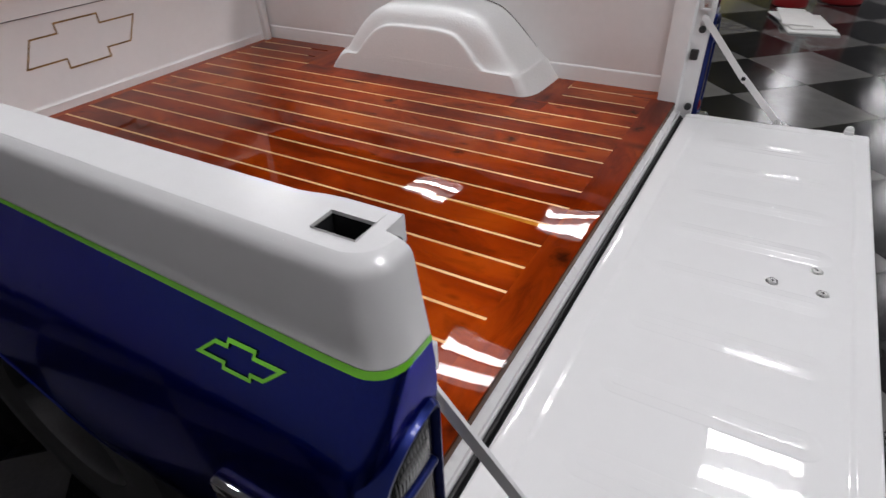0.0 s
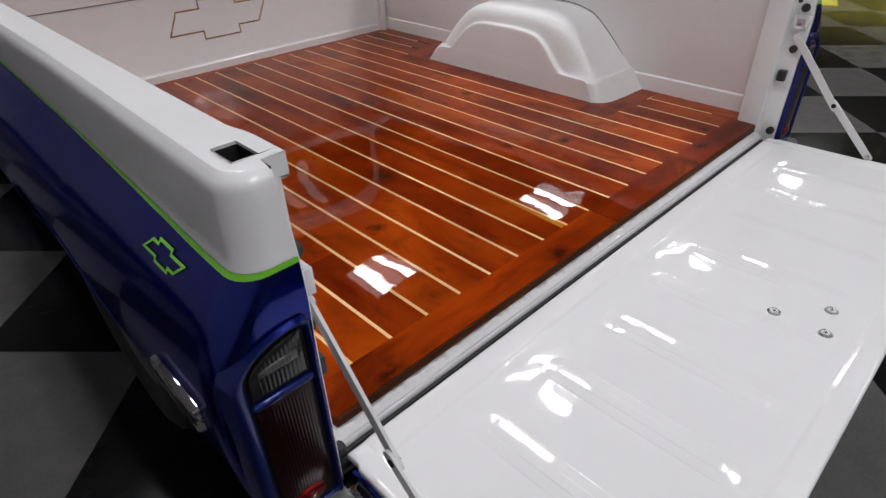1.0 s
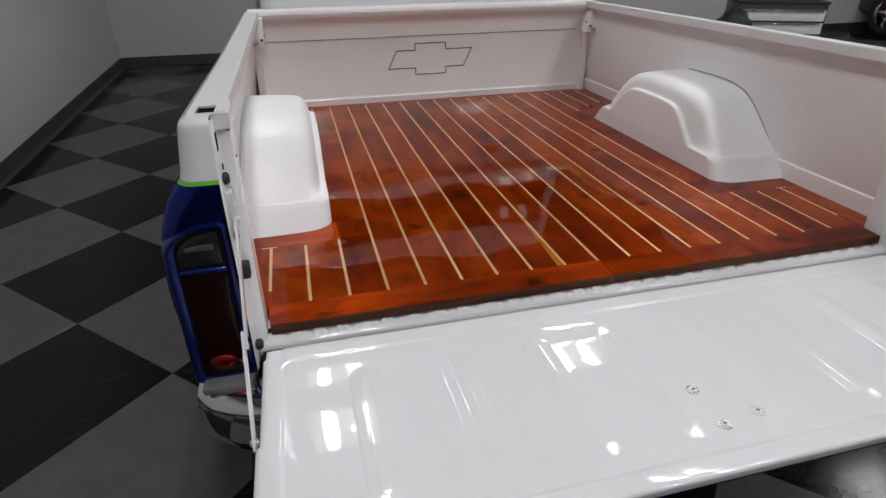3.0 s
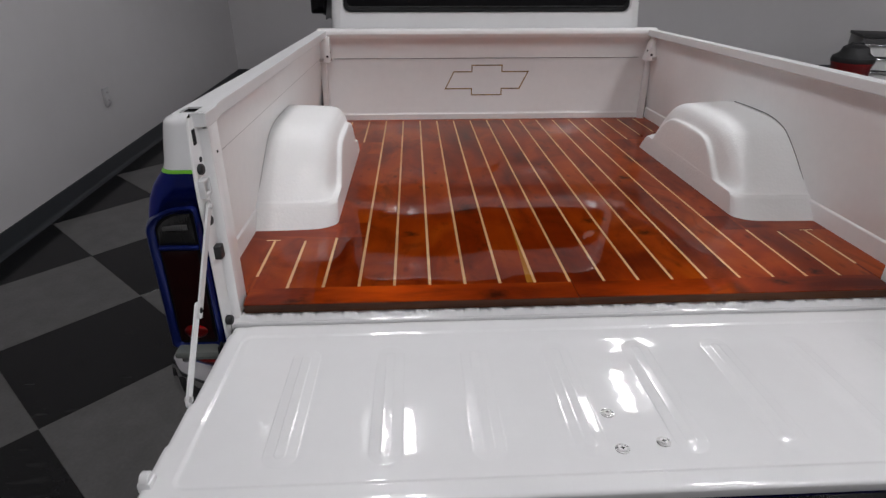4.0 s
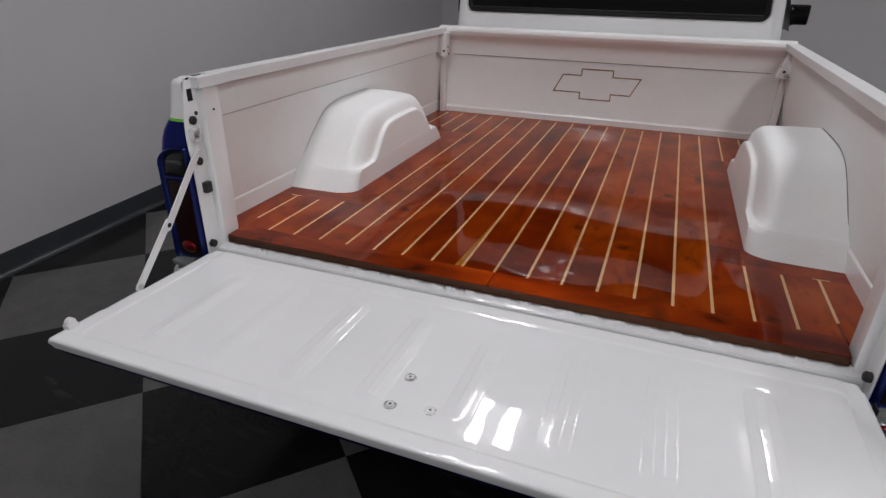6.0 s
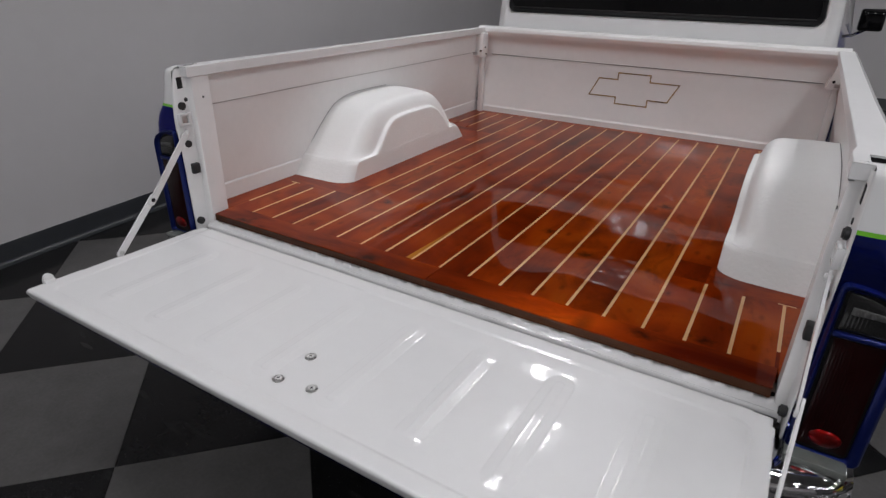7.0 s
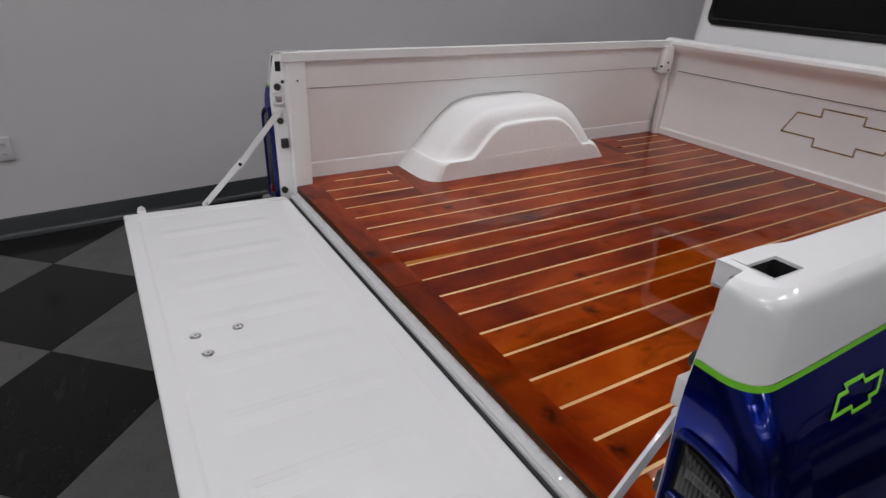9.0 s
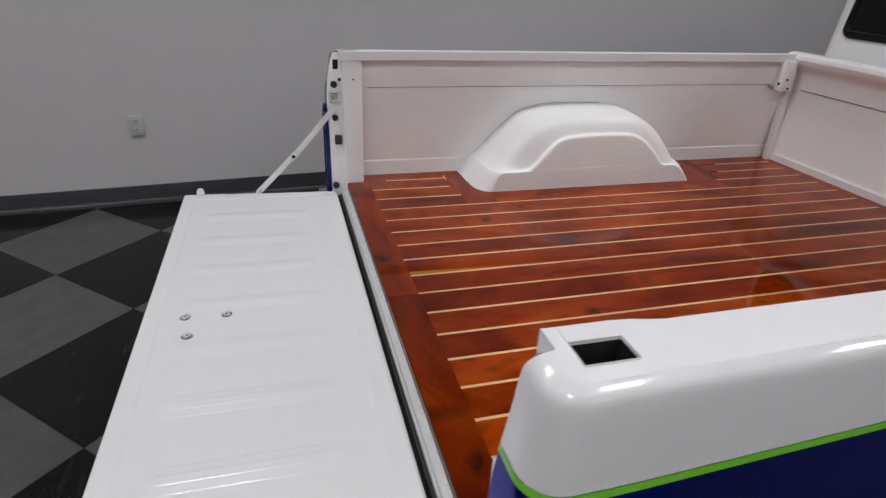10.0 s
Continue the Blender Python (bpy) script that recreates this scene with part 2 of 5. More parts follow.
CHROME = mat("chrome", (0.66, 0.66, 0.67), rough=0.06, metal=1.0, rough_vary=0.03, vary_scale=20)
STEEL = mat("zinc_plated_steel", (0.55, 0.55, 0.54), rough=0.3, metal=1.0, vary=0.1, vary_scale=60, rough_vary=0.1)
RUBBER = mat("black_rubber", (0.018, 0.018, 0.019), rough=0.6, vary=0.25, vary_scale=40, bump=0.2, bump_scale=200)
# near-black for dark steel, and in place of shade in holes and gaps
DARK = mat("cavity_shade_and_dark_steel", (0.02, 0.02, 0.021), rough=0.7, spec=0.05, vary=0.3, vary_scale=30)
RED_LENS = mat("dark_red_lamp_lens", (0.0095, 0.0005, 0.0007), rough=0.3, spec=0.1, coat=0.28, coat_rough=0.04, vary=0.2, vary_scale=30)
RED_GLINT = mat("bright_red_glint", (0.20, 0.002, 0.002), rough=0.32, metal=0.9, spec=0.1, coat=0.5, coat_rough=0.05, vary=0.5, vary_scale=60)
ALLOY = mat("dark_grey_alloy", (0.06, 0.06, 0.062), rough=0.35, metal=0.8, vary=0.15, vary_scale=20)
CLEAR_LENS = mat("smoked_clear_lamp_lens", (0.011, 0.011, 0.011), rough=0.25, spec=0.2, coat=0.5, coat_rough=0.06, vary=0.15, vary_scale=20)
LENS_REFLECTION = mat("pale_lens_reflection", (0.05, 0.05, 0.049), rough=0.35, coat=0.5, coat_rough=0.05, vary=0.3, vary_scale=60)
BLACK_GLASS = mat("tinted_window_glass", (0.004, 0.004, 0.0045), rough=0.03, spec=0.2, coat=0.0, coat_rough=0.01, vary=0.1, vary_scale=2)
SEAL = mat("black_window_rubber", (0.006, 0.006, 0.0065), rough=0.45, spec=0.15, vary=0.2, vary_scale=60)
GREY_CAP = mat("grey_painted_end_cap", (0.13, 0.14, 0.13), rough=0.25, coat=0.6, vary=0.06, vary_scale=20)
GOLD = mat("brown_and_gold_line_paint", (0.25, 0.155, 0.05), rough=0.45, vary=0.9, vary_scale=45, detail=1)
SEAM = mat("dark_panel_seam", (0.17, 0.16, 0.16), rough=0.7, vary=0.3, vary_scale=30)
SEALANT = mat("pale_grey_seam_sealant", (0.42, 0.41, 0.41), rough=0.7, vary=0.3, vary_scale=30)
CEDAR = wood_mat("cedar_plank", (0.090, 0.0064, 0.0009), (0.250, 0.0290, 0.0020), (0.40, 0.071, 0.0045), grain=(18, 1.1, 18), per_object=0.12)
CEDAR_ORANGE = wood_mat("pale_cedar_plank", (0.105, 0.0085, 0.0010), (0.275, 0.0365, 0.0024), (0.42, 0.083, 0.0052), grain=(18, 1.1, 18), per_object=0.10)
CEDAR_DARK = wood_mat("dark_cedar_plank", (0.074, 0.0050, 0.0007), (0.215, 0.0225, 0.0015), (0.36, 0.059, 0.0035), grain=(18, 1.1, 18), per_object=0.12)
CEDAR_X = wood_mat("cedar_border_board", (0.088, 0.0060, 0.0009), (0.240, 0.0270, 0.0020), (0.39, 0.066, 0.0044), grain=(1.6, 30, 30), per_object=0.1, across=(0, 1, 0))
CEDAR_END = wood_mat("cedar_edge", (0.040, 0.013, 0.006), (0.080, 0.030, 0.014), (0.13, 0.053, 0.025), grain=(3, 30, 60), knots=False, across=(0, 0, 1))
MAPLE = wood_mat("maple_inlay", (0.64, 0.37, 0.165), (0.76, 0.48, 0.235), (0.85, 0.58, 0.31), grain=(50, 2, 50), knots=False, per_object=0.1)
SAPWOOD = wood_mat("golden_sapwood", (0.30, 0.10, 0.010), (0.42, 0.17, 0.02), (0.55, 0.25, 0.03), grain=(60, 2, 60), knots=False)
WALL_DARK = mat("dark_unseen_wall", (0.10, 0.10, 0.105), rough=0.7, vary=0.05, vary_scale=1.2, bump=0.12, bump_scale=140)
WALL = mat("warm_grey_wall_paint", (0.55, 0.533, 0.538), rough=0.75, vary=0.025, vary_scale=1.2, bump=0.12, bump_scale=140)
SKIRT = mat("charcoal_vinyl_baseboard", (0.030, 0.033, 0.037), rough=0.34, vary=0.15, vary_scale=5, rough_vary=0.02)
CEIL = mat("dark_grey_ceiling_paint", (0.42, 0.42, 0.43), rough=0.9, vary=0.04, vary_scale=30, bump=0.3, bump_scale=120)
TILE_DARK = mat("black_vinyl_tile", (0.0071, 0.0071, 0.0075), rough=0.14, vary=0.35, vary_scale=9, rough_vary=0.05, per_object=0.12, spec=0.16, bump=0.04, bump_scale=60, dust=0.4)
TILE_LIGHT = mat("grey_vinyl_tile", (0.088, 0.086, 0.084), rough=0.15, vary=0.16, vary_scale=9, rough_vary=0.05, per_object=0.06, spec=0.17, bump=0.04, bump_scale=60, dust=0.4)
GROUT = mat("floor_base", (0.03, 0.03, 0.03), rough=0.6, vary=0.2, vary_scale=5)
PLASTIC_WHITE = mat("white_plastic", (0.68, 0.68, 0.67), rough=0.4, vary=0.04, vary_scale=30)
OUTLET = mat("pale_grey_plastic", (0.51, 0.50, 0.505), rough=0.35, vary=0.04, vary_scale=30)
TUBE = emit_mat("lit_diffuser", (0.975, 0.965, 1.0), TUBE_STRENGTH)
TRAY = emit_mat("glowing_fitting_back", (0.975, 0.965, 1.0), TRAY_STRENGTH)
FITTING = mat("white_enamel_fitting", (0.75, 0.75, 0.74), rough=0.4, vary=0.03, vary_scale=10)
RED_PAINT = mat("red_car_paint", (0.22, 0.006, 0.008), rough=0.3, coat=1.0, vary=0.08, vary_scale=4, coat_rough=0.02)
TYRE = mat("tyre_rubber", (0.010, 0.010, 0.0105), rough=0.75, vary=0.25, vary_scale=20, bump=0.3, bump_scale=90)
YELLOW = mat("yellow_plastic", (0.62, 0.55, 0.02), rough=0.4, vary=0.06, vary_scale=15)
STEEL_GLARE = mat("white_steel_glare", (0.82, 0.82, 0.81), rough=0.25, coat=0.6, vary=0.03, vary_scale=8)
MAROON = mat("dark_maroon_paint", (0.035, 0.004, 0.006), rough=0.35, coat=0.9, coat_rough=0.02, vary=0.08, vary_scale=5)
CARD = mat("white_board", (0.66, 0.65, 0.63), rough=0.6, vary=0.06, vary_scale=10)


# ---- mesh helpers ----
def mesh_of(name, bm, material, smooth=True, angle=35):
    bm.normal_update()
    me = bpy.data.meshes.new(name)
    bm.to_mesh(me)
    bm.free()
    me.materials.append(material)
    if smooth:
        me.polygons.foreach_set("use_smooth", [True] * len(me.polygons))
        me.set_sharp_from_angle(angle=radians(angle))
    return me


def part(name, bm, material, parent=None, label="", smooth=True, angle=35):
    ob = new(name, mesh_of(name, bm, material, smooth, angle))
    if parent is not None:
        ob.parent = parent
    if label:
        tagged(ob, label)
    return ob


def thing(name, label, category, group="", kind="", at=(0, 0, 0), rz=0):
    ob = new(name)
    ob.empty_display_size = 0.1
    ob.matrix_basis = pose(*at, 0, 0, rz)
    return tagged(ob, label, category, group, kind)


def box(bm, x0, x1, y0, y1, z0, z1, bevel=0.0, seg=2, m=None):
    b2 = bmesh.new()
    bmesh.ops.create_cube(b2, size=1)
    for v in b2.verts:
        v.co = ((x0 + x1) / 2 + v.co.x * (x1 - x0), (y0 + y1) / 2 + v.co.y * (y1 - y0), (z0 + z1) / 2 + v.co.z * (z1 - z0))
    if bevel:
        bmesh.ops.bevel(b2, geom=b2.edges[:], offset=bevel, segments=seg, affect="EDGES", profile=0.5)
    merge(bm, b2, m)
    return bm


def merge(bm, b2, m=None):
    vs = [bm.verts.new(m @ v.co if m else v.co) for v in b2.verts]
    b2.verts.index_update()
    for f in b2.faces:
        bm.faces.new([vs[v.index] for v in f.verts])
    b2.free()


def bx(*a, **k):
    return box(bmesh.new(), *a, **k)


def disc(bm, c, r, h, axis="z", seg=20, bevel=0.0, r2=None):
    b2 = bmesh.new()
    bmesh.ops.create_cone(b2, cap_ends=True, segments=seg, radius1=r, radius2=r if r2 is None else r2, depth=h)
    if bevel:
        bmesh.ops.bevel(b2, geom=[e for e in b2.edges if len(e.link_faces) == 2 and e.calc_face_angle() > 1], offset=bevel, segments=2, affect="EDGES")
    turn = {"z": Matrix(), "x": Matrix.Rotation(math.pi / 2, 4, "Y"), "y": Matrix.Rotation(-math.pi / 2, 4, "X")}[axis]
    merge(bm, b2, Matrix.Translation(c) @ turn)
    return bm


def grid(bm, rows, closed=False, flip=False):
    """Quads between rows of points of equal length."""
    vs = [[bm.verts.new(p) for p in r] for r in rows]
    n = len(rows[0])
    for a, b in zip(vs, vs[1:]):
        for k in range(n if closed else n - 1):
            q = (a[k], a[(k + 1) % n], b[(k + 1) % n], b[k])
            bm.faces.new(q[::-1] if flip else q)
    return vs


def extrude_profile(profile, axis_a, axis_b, closed=False, caps=False, flip=False):
    """A profile of points given at two ends."""
    bm = bmesh.new()
    a = [axis_a(p) for p in profile]
    b = [axis_b(p) for p in profile]
    vs = grid(bm, [a, b], closed, flip)
    if caps:
        bm.faces.new(vs[0] if flip else vs[0][::-1])
        bm.faces.new(vs[1][::-1] if flip else vs[1])
    return bm


def tube(points, r, seg=10, closed=False, cap=True):
    bm = bmesh.new()
    pts = [Vector(p) for p in points]
    rings = []
    up = Vector((0, 0, 1))
    for i, p in enumerate(pts):
        d = (pts[(i + 1) % len(pts)] - pts[i - 1]) if (closed or 0 < i < len(pts) - 1) else (pts[min(i + 1, len(pts) - 1)] - pts[max(i - 1, 0)])
        d.normalize()
        s = d.cross(up)
        if s.length < 0.05:
            s = d.cross(Vector((1, 0, 0)))
        s.normalize()
        u = s.cross(d)
        rings.append([p + (s * math.cos(a) + u * math.sin(a)) * r for a in (2 * math.pi * k / seg for k in range(seg))])
    vs = grid(bm, rings + ([rings[0]] if closed else []), closed=True)
    if cap and not closed:
        bm.faces.new(vs[0][::-1])
        bm.faces.new(vs[-1])
    bmesh.ops.recalc_face_normals(bm, faces=bm.faces[:])
    return bm


def interp(table, v):
    """Piecewise linear through rows (v, value), in rising order of v."""
    if v <= table[0][0]:
        return table[0][1]
    for (a, fa), (b, fb) in zip(table, table[1:]):
        if v <= b:
            return fa + (fb - fa) * (v - a) / (b - a)
    return table[-1][1]


def smooth_curve(points, n):
    """Catmull-Rom through points, n samples a span."""
    p = [Vector(q) for q in points]
    p = [2 * p[0] - p[1]] + p + [2 * p[-1] - p[-2]]
    out = []
    for i in range(1, len(p) - 2):
        for k in range(n):
            t = k / n
            a, b, c, d = p[i - 1], p[i], p[i + 1], p[i + 2]
            out.append(0.5 * (2 * b + (c - a) * t + (2 * a - 5 * b + 4 * c - d) * t * t + (3 * b - a - 3 * c + d) * t ** 3))
    out.append(p[-2])
    return out


# ---- the showroom: floor, walls, ceiling; the truck is parked a little askew in it ----
SKEW = 0.3
ROOM = pose(0, 0, 0, 0, 0, SKEW)
U0, U1, V0, V1 = -2.555, 16.0, -7.0, 6.48


def room_part(name, bm, material, label, category, smooth=False):
    ob = part(name, bm, material, smooth=smooth)
    ob.matrix_basis = ROOM
    return tagged(ob, label, category, kind="structure")


floor = room_part("floor", bx(U0 - 0.3, U1 + 0.3, V0 - 0.3, V1 + 0.3, -0.2, -0.003), GROUT, "black and grey chequered vinyl tile showroom floor", "floor")
room_part("wall_west", bx(U0 - 0.25, U0, V0 - 0.25, V1 + 0.25, -0.1, CEILING + 0.1), WALL, "plain warm grey painted showroom wall", "wall")
room_part("wall_north", bx(U0, U1, V1, V1 + 0.25, -0.1, CEILING + 0.1), WALL, "plain warm grey painted end wall", "wall")
# the east wall is unseen, made dark so the floor mirrors little light
room_part("wall_east", bx(U1, U1 + 0.25, V0 - 0.25, V1 + 0.25, -0.1, CEILING + 0.1), WALL_DARK, "unseen far side wall, charcoal to keep floor reflections dim", "wall")
room_part("wall_south", bx(U0, U1, V0 - 0.25, V0, -0.1, CEILING + 0.1), WALL, "plain warm grey painted wall behind the truck", "wall")


def baseboard(length):
    prof = [(0, 0), (0.034, 0.0), (0.033, 0.003), (0.022, 0.007), (0.014, 0.015), (0.009, 0.028), (0.008, 0.104), (0.005, 0.111), (0, 0.112)]
    return extrude_profile(prof, lambda p: (p[0], 0, p[1]), lambda p: (p[0], length, p[1]), caps=True, flip=True)


for nm, ln, at in (("baseboard_west", V1 - V0, pose(U0, V0, 0)), ("baseboard_north", U1 - U0, pose(U0, V1, 0, 0, 0, -90)),
                   ("baseboard_east", V1 - V0, pose(U1, V1, 0, 0, 0, 180)), ("baseboard_south", U1 - U0, pose(U1, V0, 0, 0, 0, 90))):
    ob = part(nm, baseboard(ln), SKIRT)
    ob.matrix_basis = ROOM @ at
    tagged(ob, "charcoal vinyl cove baseboard along the wall", "baseboard", kind="structure")

# ceiling: suspended grid with its tiles in one mesh
cb = bmesh.new()
box(cb, U0 - 0.25, U1 + 0.25, V0 - 0.25, V1 + 0.25, CEILING + 0.02, CEILING + 0.2)
cu = U0
while cu < U1:
    cv = V0
    while cv < V1:
        box(cb, cu + 0.012, min(cu + 0.598, U1), cv + 0.012, min(cv + 1.2, V1), CEILING + 0.004, CEILING + 0.022)
        cv += 1.21
    box(cb, cu - 0.012, cu + 0.012, V0, V1, CEILING - 0.004, CEILING + 0.021)
    cu += 0.61
room_part("ceiling", cb, CEIL, "dark grey painted ceiling with panel joints", "ceiling")


# ---- ceiling lights: square fittings with two lit strips each ----
def ceiling_light():
    t = thing("ceiling_light", "square white ceiling light with two lit diffuser strips", "ceiling light", group="ceiling lights")
    bm = bmesh.new()
    for x0, x1, y0, y1 in ((-0.305, -0.285, -0.305, 0.305), (0.285, 0.305, -0.305, 0.305), (-0.285, 0.285, -0.305, -0.29), (-0.285, 0.285, 0.29, 0.305), (-0.073, -0.067, -0.29, 0.29), (0.067, 0.073, -0.29, 0.29)):
        box(bm, x0, x1, y0, y1, -0.045, 0.0, 0.003)
    part("frame", bm, FITTING, t, smooth=False)
    part("tray", bx(-0.285, 0.285, -0.29, 0.29, -0.014, -0.001), TRAY, t, "glowing white back of the fitting", smooth=False)
    for x in (-0.135, 0.135):
        prof = [(-0.06, -0.022), (-0.043, -0.034), (0.0, -0.039), (0.043, -0.034), (0.06, -0.022)]
        b2 = extrude_profile(prof, lambda p: (x + p[0], -0.285, p[1]), lambda p: (x + p[0], 0.285, p[1]), flip=False)
        bmesh.ops.recalc_face_normals(b2, faces=b2.faces[:])
        part("diffuser", b2, TUBE, t, "lit white diffuser strip")
    return t


light0 = ceiling_light()
LIGHTS = [(u, v) for u in (-0.55, 1.83, 4.4, 6.95, 9.5, 12.05, 14.6) for v in (3.6, 1.55, -0.55, -2.6, -4.9)
          if not (v == -0.55 and 4 < u < 7) and not (v > 1 and u > 10) and (u, v) not in ((4.4, 3.6), (-0.55, 3.6))] + [(-0.62, 3.1), (4.35, 3.3)]
for k, (u, v) in enumerate(LIGHTS):
    m = ROOM @ pose(u, v, CEILING - 0.004)
    if k == 0:
        light0.matrix_basis = m
    else:
        copy_thing(light0, m)


# ---- wall outlets ----
def outlet(v, z):
    t = thing("wall_outlet", "grey painted surface socket box on the grey wall", "outlet", group="wall outlets")
    part("plate", bx(0, 0.020, -0.040, 0.040, -0.06, 0.06, 0.004), OUTLET, t)
    for dz in (-0.026, 0.026):
        s = part("socket", bx(0.019, 0.022, -0.017, 0.017, dz - 0.015, dz + 0.015, 0.001), OUTLET, t)
        b2 = bmesh.new()
        for dy in (-0.006, 0.006):
            box(b2, 0.0215, 0.0224, dy - 0.0016, dy + 0.0016, dz - 0.005, dz + 0.007)
        part("slot", b2, DARK, s, smooth=False)
    t.matrix_basis = ROOM @ pose(U0, v, z)


outlet(-0.962, 0.492)
outlet(1.773, 0.507)
outlet(3.12, 0.510)


# ---- the pickup truck: its bed with the tailgate down ----
truck = thing("pickup_truck", "blue and white custom pickup truck with open tailgate and wooden bed", "pickup truck")
truck.matrix_basis = pose(0, 0, 0.0038, -1.781)     # it stands nose down a little
F = 0.67            # top of the bed's wooden floor
RAIL = 1.130        # top of the bed rails


def sm(a, b, v):
    t = min(1.0, max(0.0, (v - a) / (b - a)))
    return t * t * (3 - 2 * t)


def herm(table, v):
    """A smooth curve through rows (v, value)."""
    if v <= table[0][0]:
        return table[0][1]
    if v >= table[-1][0]:
        return table[-1][1]
    n = len(table)
    sl = [(table[min(i + 1, n - 1)][1] - table[max(i - 1, 0)][1]) / (table[min(i + 1, n - 1)][0] - table[max(i - 1, 0)][0]) for i in range(n)]
    for i in range(n - 1):
        a, b = table[i], table[i + 1]
        if v <= b[0]:
            h = b[0] - a[0]
            t = (v - a[0]) / h
            return (a[1] * (2 * t ** 3 - 3 * t * t + 1) + sl[i] * h * (t ** 3 - 2 * t * t + t) + b[1] * (-2 * t ** 3 + 3 * t * t) + sl[i + 1] * h * (t ** 3 - t * t))


XOUT = [(0.40, 0.895), (0.48, 0.922), (0.58, 0.952), (0.68, 0.970), (0.78, 0.977), (0.86, 0.974), (0.91, 0.966), (0.95, 0.955), (0.98, 0.942),
        (1.00, 0.930), (1.02, 0.914), (1.035, 0.909), (1.06, 0.906), (1.10, 0.901), (1.1155, 0.898), (1.1225, 0.893), (1.1265, 0.884)]
YREAR = [(0.40, 0.006), (0.60, 0.004), (0.90, 0.001), (0.95, -0.003), (0.99, -0.003), (1.02, 0.0), (1.08, 0.009), (1.1155, 0.014), (1.1225, 0.019), (1.1265, 0.028)]
CORNER = 0.036
YC, HALF, ZC, HIGH = 0.97, 0.385, 0.33, 0.45     # wheel opening


def arch_z(y):
    u = abs(y - YC) / HALF
    if u >= 1:
        return 0.41
    return max(0.41, ZC + HIGH * (1 - u ** 3) ** (1 / 3))


SIDE_Y = sorted(set([0.075, 0.10, 0.15, 0.21, 0.3, 0.4, 0.5, 0.56] + [round(YC - HALF + HALF * (1 - math.cos(math.pi * k / 24)), 4) for k in range(25)] + [1.37, 1.45, 1.6, 1.75, 1.9, 1.972]))


def x_out(z, y):
    """The side leans in a little towards the cab, above the flare."""
    return herm(XOUT, z) - 0.008 * max(0.0, min(1.0, (y - 0.1) / 0.6)) * max(0.0, min(1.0, (z - 0.93) / 0.08))


def skin_column(k, z, s):
    """Point of the outer skin in column k at height z."""
    xo, yr = herm(XOUT, z), herm(YREAR, z)
    if k < 4:
        return (s * (0.843 + (xo - CORNER - 0.843) * k / 4), yr, z)
    if k < 11:
        a = (k - 4) / 6 * math.pi / 2
        return (s * (xo - CORNER + CORNER * math.sin(a)), yr + CORNER - CORNER * math.cos(a), z)
    return (s * x_out(z, SIDE_Y[k - 11]), SIDE_Y[k - 11], z)


def skin(s, z_top, z_low, levels, out=0.0, opening=False, rise_top=0.0, rise_low=0.0):
    """Outer skin between two heights; the line between the two paints rises a little towards the cab."""
    bm = bmesh.new()
    cols = []
    for k in range(11 + len(SIDE_Y)):
        along = max(0.0, SIDE_Y[k - 11] - 0.07) if k >= 11 else 0.0
        zt, zb = z_top + rise_top * along, z_low + rise_low * along
        if opening:
            zb = arch_z(SIDE_Y[k - 11]) if k >= 11 else 0.41
        cols.append([Vector(skin_column(k, zt + (zb - zt) * i / levels, s)) for i in range(levels + 1)])
    if out:
        for k, c in enumerate(cols):
            for p in c:
                p += Vector((s * out if k >= 7 else 0, -out if k <= 7 else 0, 0))
    grid(bm, cols, flip=s > 0)
    if opening:
        # the lower edge turns in
        lip = []
        for c in cols:
            e = c[-1]
            lip.append([e, e + Vector((-s * 0.012, 0.0, 0.004)), e + Vector((-s * 0.045, 0, 0.01))])
        grid(bm, lip, flip=s > 0)
    return bm


def outline_strip(points, width):
    """Closed outline of a flat figure as inner and outer corner points (2D)."""
    n = len(points)
    inner, outer = [], []
    for i in range(n):
        a, b, c = Vector(points[i - 1]), Vector(points[i]), Vector(points[(i + 1) % n])
        d1, d2 = (b - a).normalized(), (c - b).normalized()
        n1, n2 = Vector((-d1.y, d1.x)), Vector((-d2.y, d2.x))
        m = (n1 + n2) / (1 + n1.dot(n2))
        inner.append(b + m * width / 2)
        outer.append(b - m * width / 2)
    return inner, outer


def figure(points, width, place, thick):
    """An outlined figure of its own thickness; place maps (u, v, depth) to the world."""
    inner, outer = outline_strip(points, width)
    bm = bmesh.new()
    fine_i, fine_o = [], []
    n = len(points)
    for i in range(n):
        for t in (0, 0.25, 0.5, 0.75):
            fine_i.append(inner[i].lerp(inner[(i + 1) % n], t))
            fine_o.append(outer[i].lerp(outer[(i + 1) % n], t))
    rows = []
    for ring, d in ((fine_o, 0.0), (fine_o, thick), (fine_i, thick), (fine_i, 0.0)):
        rows.append([place(p.x, p.y, d) for p in ring])
    grid(bm, rows, closed=True)
    bmesh.ops.recalc_face_normals(bm, faces=bm.faces[:])
    return bm


def cross_figure(hw, arm, block_w, block_h, slant):
    """Outline of the slant-ended cross badge."""
    k = slant / (2 * arm)
    return [(-hw - slant / 2, -arm), (-block_w - 0 * k, -arm), (-block_w, -block_h), (block_w, -block_h), (block_w, -arm), (hw - slant / 2, -arm),
            (hw + slant / 2, arm), (block_w, arm), (block_w, block_h), (-block_w, block_h), (-block_w, arm), (-hw + slant / 2, arm)]


